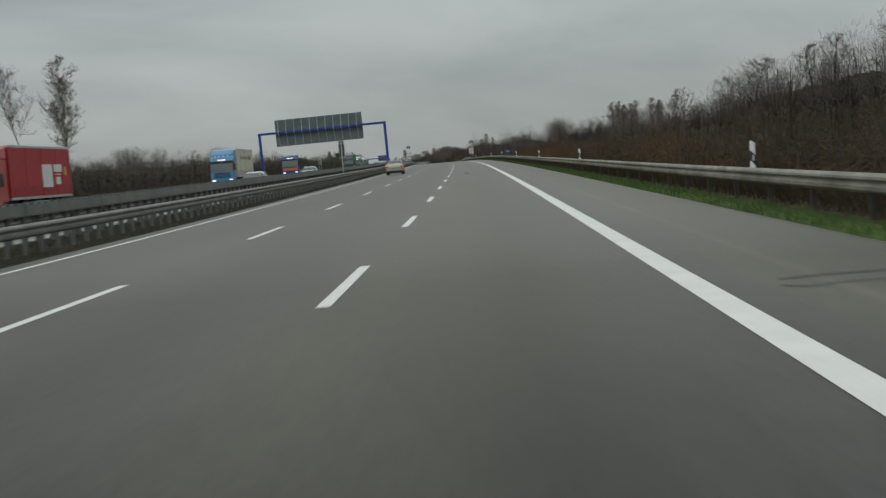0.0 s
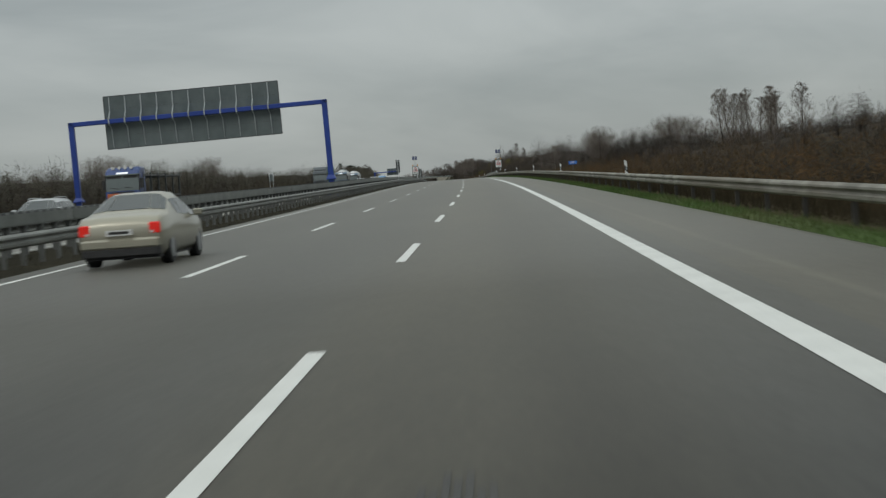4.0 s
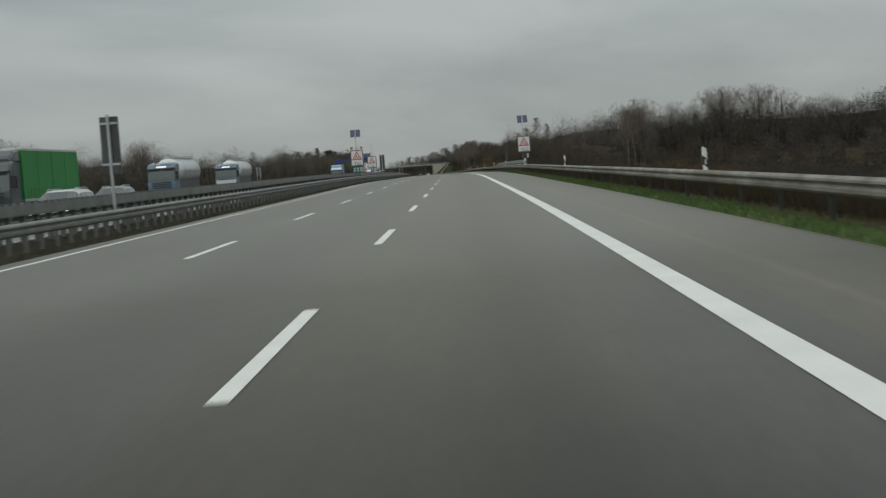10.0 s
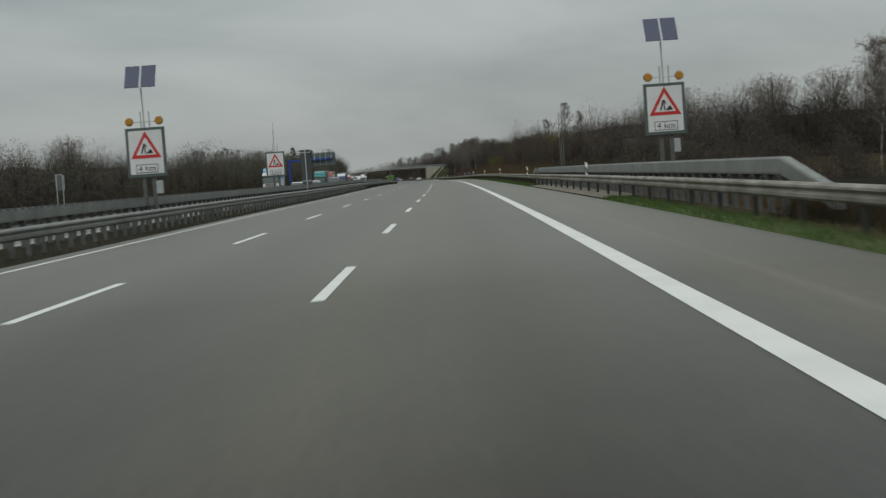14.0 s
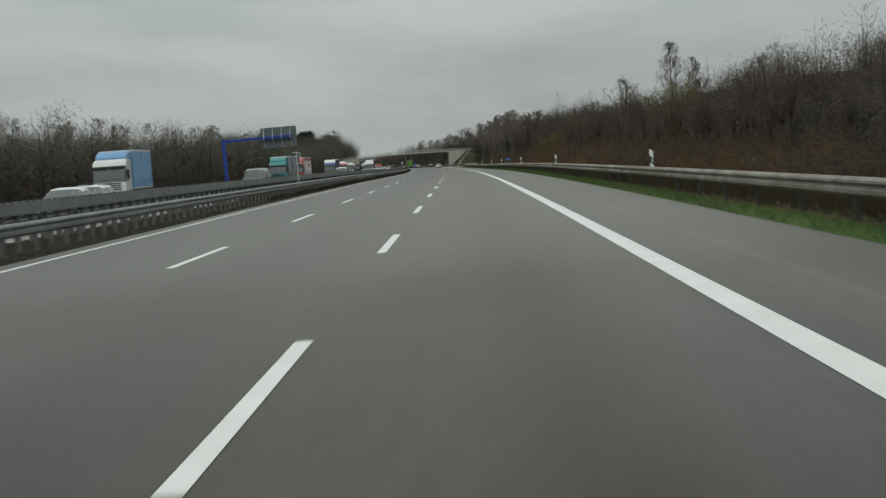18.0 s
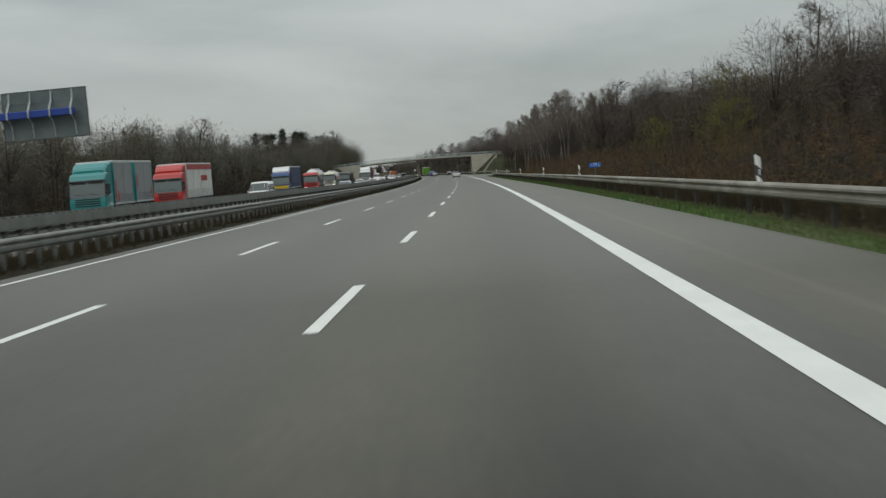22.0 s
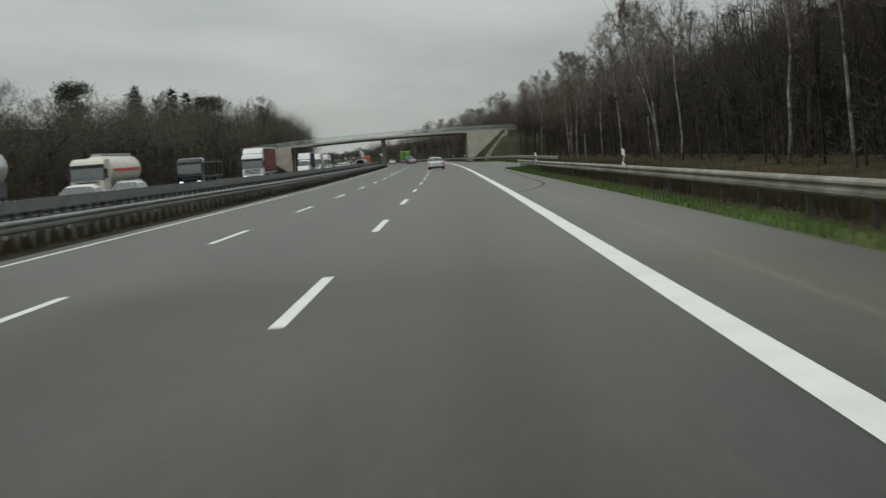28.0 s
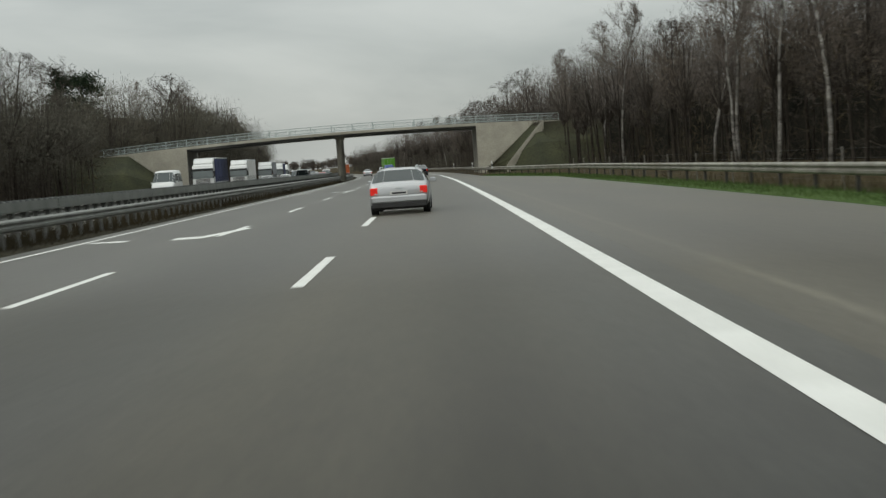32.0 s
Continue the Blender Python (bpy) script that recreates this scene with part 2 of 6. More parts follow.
M = {
    # track at -3.5: tyre wear, deepened with the windscreen's darkening painted in
    "asphalt": road_material("asphalt", (0.0478, 0.0446, 0.0354), [(0.42, 0.75, 0.62), (0.5, 1.6, 0.86), (-3.5, 1.8, 0.62), (-7.0, 1.4, 0.8), (-1.15, 0.5, 1.1), (1.75, 0.45, 1.1)], (-0.5, 0.7, 2.2)),
    "shoulder": road_material("shoulder_asphalt", (0.052, 0.0475, 0.036), [(2.9, 0.35, 1.1), (3.45, 0.15, 1.55), (3.4, 0.7, 1.16), (4.7, 0.75, 0.76)]),
    "opposite": road_material("opposite_asphalt", (0.06, 0.058, 0.052), [(-15.5, 0.9, 0.9), (-19.0, 0.9, 0.9), (-22.7, 0.9, 0.88)]),
    "paint": material("road_paint", (0.64, 0.645, 0.61), (0.72, 0.725, 0.69), rough=0.65, scale=1.3, fine=0.05),
    "rubber_mark": material("tyre_mark", (0.029, 0.0275, 0.024), (0.041, 0.039, 0.034), rough=0.6, scale=6, fine=0.3),
    "grass": material("verge_grass", (0.05, 0.086, 0.025), (0.08, 0.126, 0.039), rough=0.85, scale=0.5, fine=0.25, bump=0.5, spread=0.16, spec=0.05, also=(0.084, 0.104, 0.042)),
    "ground": material("leaf_litter", (0.035, 0.028, 0.016), (0.07, 0.055, 0.03), rough=0.95, scale=0.15, fine=0.35, bump=0.7, spec=0.05),
    "soil": material("median_soil", (0.024, 0.022, 0.015), (0.045, 0.04, 0.027), rough=0.95, scale=0.8, fine=0.35, bump=0.6, spec=0.05),
    "gravel": material("gravel", (0.13, 0.115, 0.085), (0.21, 0.185, 0.14), rough=0.9, scale=3, fine=0.3, bump=0.6),
    "field": material("dry_field", (0.026, 0.024, 0.013), (0.045, 0.037, 0.019), rough=0.95, scale=0.06, fine=0.3, bump=0.6, spec=0.02, also=(0.06, 0.04, 0.02)),
    "steel": material("galvanised_steel", (0.145, 0.15, 0.138), (0.22, 0.226, 0.205), rough=0.5, metal=0.3, scale=1.3, fine=0.12, spread=0.08),
    "dirty_steel": material("dirt_filmed_steel", (0.135, 0.127, 0.105), (0.3, 0.287, 0.243), rough=0.62, metal=0.12, scale=0.9, fine=0.2, spread=0.1, stretch=(1.0, 1.0, 2.5), also=(0.15, 0.132, 0.098)),
    "rust_post": material("dark_stained_post_steel", (0.02, 0.019, 0.016), (0.036, 0.033, 0.028), rough=0.8, scale=2, fine=0.15, spread=0.15),
    "post_steel": material("weathered_post_steel", (0.09, 0.095, 0.09), (0.15, 0.155, 0.145), rough=0.6, metal=0.3, scale=2, fine=0.15, spread=0.15),
    "barrier_steel": material("dull_barrier_steel", (0.16, 0.17, 0.158), (0.23, 0.24, 0.222), rough=0.55, metal=0.3, scale=0.9, fine=0.12, spread=0.08),
    "blue": material("blue_gantry_paint", (0.011, 0.04, 0.235), (0.018, 0.055, 0.3), rough=0.45, scale=1, fine=0.05),
    "sign_back": material("grey_sign_back", (0.1, 0.125, 0.125), (0.14, 0.165, 0.165), rough=0.55, metal=0.2, scale=1.2, fine=0.06, spread=0.07),
    "alu": material("aluminium_rib", (0.42, 0.45, 0.45), (0.52, 0.55, 0.55), rough=0.45, metal=0.4, scale=2),
    "dark_steel": material("dark_steel", (0.05, 0.055, 0.055), (0.08, 0.085, 0.085), rough=0.6, scale=2, fine=0.1),
    "sign_white": material("sign_white", (0.66, 0.67, 0.66), (0.74, 0.75, 0.74), rough=0.5, scale=2),
    "sign_red": material("sign_red", (0.5, 0.025, 0.02), (0.58, 0.035, 0.03), rough=0.5, scale=2),
    "sign_black": material("sign_black", (0.02, 0.02, 0.02), (0.03, 0.03, 0.03), rough=0.5, scale=2),
    "sign_blue": material("sign_blue", (0.01, 0.12, 0.5), (0.015, 0.15, 0.56), rough=0.5, scale=2),
    "sign_green": material("sign_frame_green", (0.07, 0.1, 0.095), (0.1, 0.13, 0.12), rough=0.55, scale=3),
    "amber": material("amber_lens", (0.42, 0.19, 0.02), (0.5, 0.24, 0.03), rough=0.3, scale=8),
    "solar": glass_like("solar_cells", (0.028, 0.035, 0.085)),
    "concrete": material("concrete", (0.3, 0.285, 0.235), (0.42, 0.4, 0.33), rough=0.85, scale=0.5, fine=0.1, bump=0.2),
    "bank": material("bank_grass", (0.024, 0.028, 0.012), (0.046, 0.048, 0.02), rough=0.95, scale=0.4, fine=0.35, bump=0.6),
    "deck_concrete": material("shaded_deck_concrete", (0.12, 0.12, 0.11), (0.17, 0.17, 0.155), rough=0.85, scale=0.6, fine=0.12),
    "rail_green": material("pale_green_railing", (0.3, 0.36, 0.35), (0.38, 0.44, 0.43), rough=0.5, scale=2),
    "plastic": material("white_plastic", (0.68, 0.69, 0.68), (0.78, 0.79, 0.78), rough=0.5, scale=5, fine=0.05),
    "plastic_black": material("black_plastic", (0.018, 0.018, 0.018), (0.03, 0.03, 0.03), rough=0.5, scale=5),
    "bark": material("dark_bark", (0.036, 0.031, 0.026), (0.07, 0.06, 0.05), rough=0.95, scale=1.2, fine=0.3, bump=0.5, spread=0.2, spec=0.05),
    "birch": material("birch_bark", (0.07, 0.064, 0.057), (0.33, 0.315, 0.29), rough=0.8, scale=1.4, fine=0.25, stretch=(1, 1, 2.2), spec=0.05),
    "twig": material("brown_twigs", (0.066, 0.057, 0.05), (0.098, 0.084, 0.073), rough=0.95, scale=0.25, spread=0.12, spec=0.05, also=(0.098, 0.078, 0.056)),
    "twig_dark": material("dark_wood_twigs", (0.045, 0.04, 0.035), (0.075, 0.066, 0.057), rough=0.95, scale=0.25, spread=0.12, spec=0.05),
    "twig_far": material("mauve_grey_twigs", (0.098, 0.086, 0.077), (0.135, 0.119, 0.106), rough=0.95, scale=0.06, spread=0.1, spec=0.05, also=(0.12, 0.098, 0.076)),
    "twig_grey": material("grey_brown_twigs", (0.086, 0.083, 0.068), (0.126, 0.12, 0.097), rough=0.95, scale=0.08, spread=0.12, spec=0.05, also=(0.096, 0.086, 0.062)),
    "twig_pale": material("pale_twigs", (0.12, 0.1, 0.086), (0.18, 0.156, 0.134), rough=0.95, scale=0.4, spread=0.12, spec=0.05),
    "thicket": material("dark_thicket", (0.05, 0.044, 0.036), (0.08, 0.069, 0.055), rough=0.95, scale=0.12, spread=0.1, fine=0.15, spec=0.05, also=(0.098, 0.08, 0.046)),
    # two dark tones that paint the shade inside woods onto their backing sheets
    "heart": material("undergrowth_shade_brown", (0.03, 0.026, 0.021), (0.055, 0.047, 0.038), rough=1.0, scale=0.35, fine=0.3, bump=0.8, spec=0.02),
    "deep": material("inner_shade_dark", (0.012, 0.0115, 0.009), (0.024, 0.022, 0.017), rough=1.0, scale=0.35, fine=0.3, bump=0.8, spec=0.02),
    "brush": material("rust_brush", (0.062, 0.048, 0.032), (0.13, 0.09, 0.048), rough=0.95, scale=0.05, spread=0.12, fine=0.2, spec=0.05, also=(0.14, 0.08, 0.036)),
    "olive": material("budding_olive", (0.12, 0.115, 0.035), (0.17, 0.155, 0.05), rough=0.9, scale=0.6, spread=0.3, spec=0.05),
    "needles": material("dark_needles", (0.014, 0.024, 0.014), (0.03, 0.045, 0.024), rough=0.9, scale=0.8, spread=0.3, spec=0.05),
    "glass": glass_like("dark_glass", (0.035, 0.045, 0.046)),
    "cab_glass": glass_like("cab_glass", (0.088, 0.108, 0.106), 0.1, 0.9),
    "tyre": material("tyre_rubber", (0.014, 0.014, 0.014), (0.024, 0.024, 0.024), rough=0.85, scale=8),
    "rim": material("alloy_rim", (0.3, 0.31, 0.32), (0.4, 0.41, 0.42), rough=0.4, metal=0.6, scale=6),
    "tail": material("lit_tail_lamp", (0.55, 0.012, 0.008), (0.65, 0.02, 0.01), rough=0.3, scale=4, glow=0.3),
    "lamp": material("headlamp", (0.75, 0.78, 0.8), (0.85, 0.88, 0.9), rough=0.2, scale=4, glow=0.9),
    "lamp_clear": material("clear_lamp_lens", (0.5, 0.46, 0.44), (0.58, 0.54, 0.5), rough=0.2, scale=6),
    "plate": material("plate_white", (0.6, 0.6, 0.58), (0.66, 0.66, 0.64), rough=0.5, scale=4),
}


def car_paint(name, tone, rough=0.28, metal=0.3):
    m = material(name, tone, [min(1, c * 1.08) for c in tone], rough=rough, metal=metal, scale=1.5)
    m.node_tree.nodes["Principled BSDF"].inputs["Coat Weight"].default_value = 0.5
    return m


# ---- mesh tools
class Build:
    """Collects points and faces of one mesh."""

    def __init__(self):
        self.v, self.f = [], []

    def add(self, points, faces):
        k = len(self.v)
        self.v.extend([tuple(p) for p in points])
        self.f.extend([tuple(i + k for i in face) for face in faces])
        return self

    def box(self, x0, x1, y0, y1, z0, z1, cut=0.0):
        if not cut:
            p = [(x, y, z) for z in (z0, z1) for x, y in ((x0, y0), (x1, y0), (x1, y1), (x0, y1))]
            return self.add(p, [(3, 2, 1, 0), (4, 5, 6, 7), (0, 1, 5, 4), (1, 2, 6, 5), (2, 3, 7, 6), (3, 0, 4, 7)])
        rings = []
        for z, c in ((z0, cut), (z0 + cut, 0), (z1 - cut, 0), (z1, cut)):
            a, b, d, e = x0 + c, x1 - c, y0 + c, y1 - c
            k = cut
            rings.append([(a + k, d, z), (b - k, d, z), (b, d + k, z), (b, e - k, z), (b - k, e, z), (a + k, e, z), (a, e - k, z), (a, d + k, z)])
        return self.loft(rings)

    def loft(self, rings, closed=True, caps=True):
        n = len(rings[0])
        pts = [p for r in rings for p in r]
        faces = []
        for i in range(len(rings) - 1):
            for j in range(n if closed else n - 1):
                a, b = i * n + j, i * n + (j + 1) % n
                faces.append((a, b, b + n, a + n))
        if caps and closed:
            faces += [tuple(range(n))[::-1], tuple(range((len(rings) - 1) * n, len(rings) * n))]
        return self.add(pts, faces)

    def tube(self, path, radii, sides=6):
        rings = []
        for i, p in enumerate(path):
            p = Vector(p)
            d = (Vector(path[min(i + 1, len(path) - 1)]) - Vector(path[max(i - 1, 0)])).normalized()
            u = d.cross(Vector((0.31, 0.95, 0.05))).normalized() if abs(d.z) > 0.6 else d.cross(Vector((0, 0, 1))).normalized()
            w = d.cross(u)
            r = radii[i] if hasattr(radii, "__len__") else radii
            rings.append([p + r * (math.cos(k) * u + math.sin(k) * w) for k in np.arange(sides) * 2 * math.pi / sides])
        return self.loft(rings)

    def mesh(self, name, mat, smooth=False):
        me = bpy.data.meshes.new(name)
        me.from_pydata(self.v, [], self.f)
        me.validate()
        me.materials.append(mat)
        if smooth:
            me.shade_smooth()
        return me


def part(name, build, mat, parent, label="", smooth=False):
    ob = new(name, build.mesh(name, mat, smooth) if isinstance(build, Build) else build)
    ob.parent = parent
    if label:
        ob["label"] = label
    return ob


def thing(name, m, label, category, group="", kind=""):
    ob = new(name)
    ob.matrix_world = m
    return tagged(ob, label, category, group, kind)


def strip(name, mat, s0, s1, lats, ups, step=4.0, tags=()):
    """A sheet along the road; lats and ups may be functions of s. u is metres across, v metres along."""
    ss = np.arange(s0, s1 + step * 0.5, step)
    la = np.array([lats(s) if callable(lats) else lats for s in ss], float)
    uu = np.array([ups(s) if callable(ups) else ups for s in ss], float)
    n = la.shape[1]
    p = at(ss[:, None], la, uu).reshape(-1, 3)
    faces = [(i * n + j, i * n + j + 1, (i + 1) * n + j + 1, (i + 1) * n + j) for i in range(len(ss) - 1) for j in range(n - 1)]
    me = bpy.data.meshes.new(name)
    me.from_pydata(p.tolist(), [], faces)
    me.materials.append(mat)
    uv = me.uv_layers.new(name="along")
    idx = np.array(faces).ravel()
    flat = np.stack([la.ravel()[idx], np.repeat(ss, n)[idx]], -1).ravel()
    uv.data.foreach_set("uv", flat)
    return tagged(new(name, me), *tags, kind="structure")


# ---- ground, carriageways, markings
LANE_A, LANE_B, EDGE_R, EDGE_L = -1.67, -5.20, 2.205, -8.78
BAY0, BAY1 = 945.0, 1085.0


def bay(s):
    """How far the paved bay reaches past the shoulder."""
    return float(np.interp(s, [946, 952, 958.5, 964, 975, 1045, 1085], [0, 0.9, 2.4, 3.3, 3.5, 3.5, 0]))


def dip(s, lat):
    """How far the land falls below the road, beside the meadow."""
    deep = np.interp(lat, [6.6, 9, 14, 22, 95, 125], [0.0, 0.25, 1.15, 1.9, 2.0, 2.0])
    end = np.interp(lat, [20, 60], [480, 1200])
    return deep * np.clip((s - 265) / 55, 0, 1) * np.clip((end + 70 - s) / 70, 0, 1)


def ground_up(s, lat):
    return land(s, lat) - float(dip(s, lat))


def land(s, lat):
    if -30 < lat < 5.2:
        return -0.12
    if lat >= 5.2:
        return float(np.interp(lat, [5.2, 5.4, 6.6, 9, 14, 40, 120], [-0.12, 0.0, 0.02, -0.15, -0.1, 0.4, 1.5])) if lat > 5.2 + bay(s) else -0.12
    return float(np.interp(-lat, [30, 33, 40, 90], [-0.12, 0.1, 0.5, 1.5]))


G_LATS = [-1500, -500, -220, -120, -80, -55, -40, -33, -30, -12.8, -9.4, 5.15, 5.45, 6.6, 9, 11, 14, 20, 30, 45, 80, 120, 220, 500, 1500]
strip("ground", M["ground"], -400, 2600, G_LATS, lambda s: [ground_up(s, x) for x in G_LATS], 20.0, ("flat ground with brown leaf litter and winter grass", "ground"))
strip("road", M["asphalt"], -120, 1716, [-9.45, -7, -3.5, 0, 2.8], [0, 0, 0, 0, 0], 5.0, ("worn grey asphalt carriageway with three lanes", "road"))
strip("hard_shoulder", M["shoulder"], -120, 1716, lambda s: [2.8, 4.0, 5.1, 5.15 + bay(s)], [0.0, 0.0, 0.0, -0.006], 2.0, ("grey asphalt hard shoulder with a pale seam and an emergency bay", "road"))
strip("opposite_road", M["opposite"], -120, 1716, [-30.0, -26, -20, -12.9], [0.0, 0.0, 0.0, 0.0], 5.0, ("grey asphalt opposite carriageway", "road"))
strip("median_soil", M["soil"], -120, 1716, [-12.95, -12.2, -11.2, -10.2, -9.4], [0.0, 0.1, 0.06, 0.05, -0.01], 5.0, ("dark soil and thin grass of the central reserve", "median"))
strip("sign_apron", M["gravel"], 459, 507, [5.28, 6.6], [0.012, 0.05], 4.0, ("pale gravel apron beside the hard shoulder", "gravel"))
strip("field", M["field"], 285, 735, [19, 24, 60, 88], lambda s: [ground_up(s, x) + 0.05 for x in (19, 24, 60, 88)], 15.0, ("dry beige meadow behind the bushes", "field"))

strip("edge_line_right", M["paint"], -60, 1500, [EDGE_R - 0.15, EDGE_R + 0.15], [0.005, 0.005], 3.0, ("broad white edge line beside the hard shoulder", "road marking"))
strip("edge_line_left", M["paint"], -60, 1500, [EDGE_L - 0.075, EDGE_L + 0.075], [0.005, 0.005], 3.0, ("narrow white edge line beside the central reserve", "road marking"))
for lat in (-13.5, -26.8):
    strip("edge_line_opposite", M["paint"], -60, 1500, [lat - 0.08, lat + 0.08], [0.005, 0.005], 5.0, ("white edge line of the opposite carriageway", "road marking"))


def dash_row(name, lat, first, width, label, group):
    for k in range(-2, 72):
        far = first + 18 * k
        b = Build()
        m = put(far - 3, lat)
        inv = m.inverted()
        a = at(np.array([far - 6, far - 3, far]), lat - width / 2, 0.005)
        c = at(np.array([far - 6, far - 3, far]), lat + width / 2, 0.005)
        pts = [inv @ Vector(q) for q in np.concatenate([a, c])]
        b.add(pts, [(0, 3, 4, 1), (1, 4, 5, 2)])
        ob = new(name, b.mesh(name, M["paint"]))
        ob.matrix_world = m
        tagged(ob, label, "road marking", group, "structure")


dash_row("lane_dash", LANE_A, 15.15, 0.16, "white broken lane line dash on grey asphalt", "dashes between right and middle lane")
dash_row("lane_dash", LANE_B, 15.0, 0.16, "white broken lane line dash on grey asphalt", "dashes between middle and left lane")
b = Build()
for lat in (-17.1, -21.0):
    for far in np.arange(-40.0, 1450.0, 18.0):
        q = at(np.array([far - 6, far - 6, far, far]), np.array([lat - 0.08, lat + 0.08, lat + 0.08, lat - 0.08]), 0.006)
        b.add(q, [(0, 1, 2, 3)])
tagged(new("opposite_lane_dashes", b.mesh("opposite_lane_dashes", M["paint"])), "white broken lines of the opposite carriageway", "road marking", kind="structure")


# bent arrows that send the left lane over
def merge_arrow(s, lat, m=M["paint"]):
    b = Build()
    q = lambda a, c: at(s + a, lat + c, 0.005)
    b.add([q(-0.3, -0.5), q(-1.5, -0.5), q(-1.5, 0.3), q(-0.3, 0.1)], [(0, 1, 2, 3)])
    b.add([q(-0.3, 0.1), q(-1.5, 0.3), q(3.1, 0.95), q(3.7, 0.66)], [(0, 1, 2, 3)])
    b.add([q(-0.2, -2.75), q(-0.6, -1.75), q(0.2, -1.75), q(0.5, -2.75)], [(0, 1, 2, 3)])
    tagged(new("merge_arrow", b.mesh("merge_arrow", m)), "white bent merge arrow painted on the left lane", "road marking", "merge arrows", "structure")


merge_arrow(982.0, -5.8)
merge_arrow(1042.0, -5.8)
# black tyre prints and a curved skid mark
for s, lat, long in ((108.2, -0.32, 4.2), (116.4, -0.36, 3.0), (108.1, 1.72, 2.2), (115.8, 1.65, 2.4)):
    b = Build()
    for k in range(-3, 4):
        w = 0.018
        a = long * (0.5 - 0.05 * abs(k)) * (1 if k % 2 else 0.8)
        c = k * 0.055
        b.add([at(s + u * a, lat + c + v * w, 0.004) for u, v in ((-1, -1), (-1, 1), (1, 1), (1, -1))], [(0, 1, 2, 3)])
    tagged(new("tyre_print", b.mesh("tyre_print", M["rubber_mark"])), "dark tyre print on the asphalt", "tyre mark", "tyre prints", "structure")


def skid(points, width):
    ss = np.linspace(0, 1, 80)
    k = np.linspace(0, 1, len(points))
    s = np.interp(ss, k, [p[0] for p in points])
    la = np.interp(ss, k, [p[1] for p in points])
    s, la = [np.convolve(np.r_[[v[0]] * 4, v, [v[-1]] * 4], np.ones(9) / 9, "valid") for v in (s, la)]
    p = at(s, la, 0.007)
    d = np.gradient(p, axis=0)
    d /= np.linalg.norm(d, axis=1)[:, None]
    o = np.stack([-d[:, 1], d[:, 0], 0 * d[:, 0]], -1) * width / 2
    b = Build()
    b.add(np.concatenate([p - o, p + o]), [(i, i + 1, i + 81, i + 80) for i in range(79)])
    tagged(new("skid_mark", b.mesh("skid_mark", M["rubber_mark"])), "curved dark skid mark on the hard shoulder", "tyre mark", "skid marks", "structure")


skid([(877.2, 2.36), (878.7, 2.66), (881, 3.15), (883.8, 3.66), (887, 4.0), (891, 4.2), (896, 4.25), (902, 4.3)], 0.1)
skid([(966, 6.2), (963.5, 6.9), (960.5, 7.1), (957, 6.7), (953.5, 5.85), (949.8, 5.0), (945, 4.66), (940, 4.55), (934, 4.6), (929, 4.58), (915, 4.4), (902, 4.3)], 0.11)
skid([(8.4, 3.0), (8.6, 3.5), (8.55, 4.1), (8.6, 4.7)], 0.1)
skid([(7.8, 2.92), (7.5, 3.15), (7.7, 3.45), (7.7, 3.95)], 0.06)


# ---- steel barriers
W_SHAPE = [(-0.01, 0.312), (0.025, 0.307), (0.08, 0.262), (0.085, 0.222), (0.03, 0.18), (0.018, 0.155), (0.03, 0.13), (0.066, 0.108), (0.06, 0.05), (0.022, 0.008), (0.0, 0.0)]


def swept(lat_of, shape, s0, s1, base, side, step):
    """A profile (outwards, up) run along the road from s0 to s1."""
    rings = []
    for s in np.arange(s0, s1 + 0.01, step):
        rings.append([at(s, lat_of(s) + side * o, base + u) for o, u in shape])
    return Build().loft(rings, closed=False)


def guardrail(name, label, lat_of, s0, s1, side, gap, post_mat, near, length=4.0, ends=False, beam_mat=None):
    """A W-beam in lengths on posts; side: which way it faces. near: the stretch whose pieces are single."""
    top = thing(name, Matrix(), label, "guardrail", kind="structure")
    n = int((s1 - s0) / length)
    for i in range(n):
        a = s0 + i * length
        dz = 0.0 if not ends or i < n - 1 else -0.05
        b = swept(lat_of, W_SHAPE, a, a + length + 0.02, 0.44 + dz, side, length / 2)
        part("beam", b, beam_mat or M["steel"], top)
    post, rest, singles = None, [], 0
    block = Build().box(-0.045, 0.045, -0.05, 0.05, -0.25, 0.68).box(-0.045 if side > 0 else -0.06, 0.06 if side > 0 else 0.045, -0.05, 0.05, 0.52, 0.66)
    shared = block.mesh("post", post_mat)
    for s in np.arange(s0 + 0.3, s1, gap):
        if near[0] <= s < near[1] and singles < 300:
            ob = part("post", shared, None, top)
            ob.matrix_local = put(s, lat_of(s) - side * 0.06)
            singles += 1
        else:
            rest.append(s)
    if rest:
        b = Build()
        for s in rest:
            m = put(s, lat_of(s) - side * 0.06)
            b.add([m @ Vector(v) for v in block.v], block.f)
        tagged(part("posts", b, post_mat, top), kind="stuff")
    return top


def rail2_lat(s):
    return float(np.interp(s, [930, 956, 1040, 1075, 1105, 1500], [10.0, 10.0, 10.2, 7.8, 5.95, 5.95]))


guardrail("guardrail_right", "galvanised steel guardrail beside the hard shoulder", lambda s: 5.98, -40, 948, -1, 4.0, M["rust_post"], (350, 944), length=4.0, beam_mat=M["dirty_steel"])
guardrail("guardrail_bay", "galvanised steel guardrail behind the emergency bay", rail2_lat, 956, 1400, -1, 4.0, M["rust_post"], (956, 1400), length=8.0, beam_mat=M["dirty_steel"])
guardrail("guardrail_median", "galvanised steel guardrail on the central reserve", lambda s: -10.15, -40, 1400, 1, 1.33, M["post_steel"], (20, 420), length=8.0)


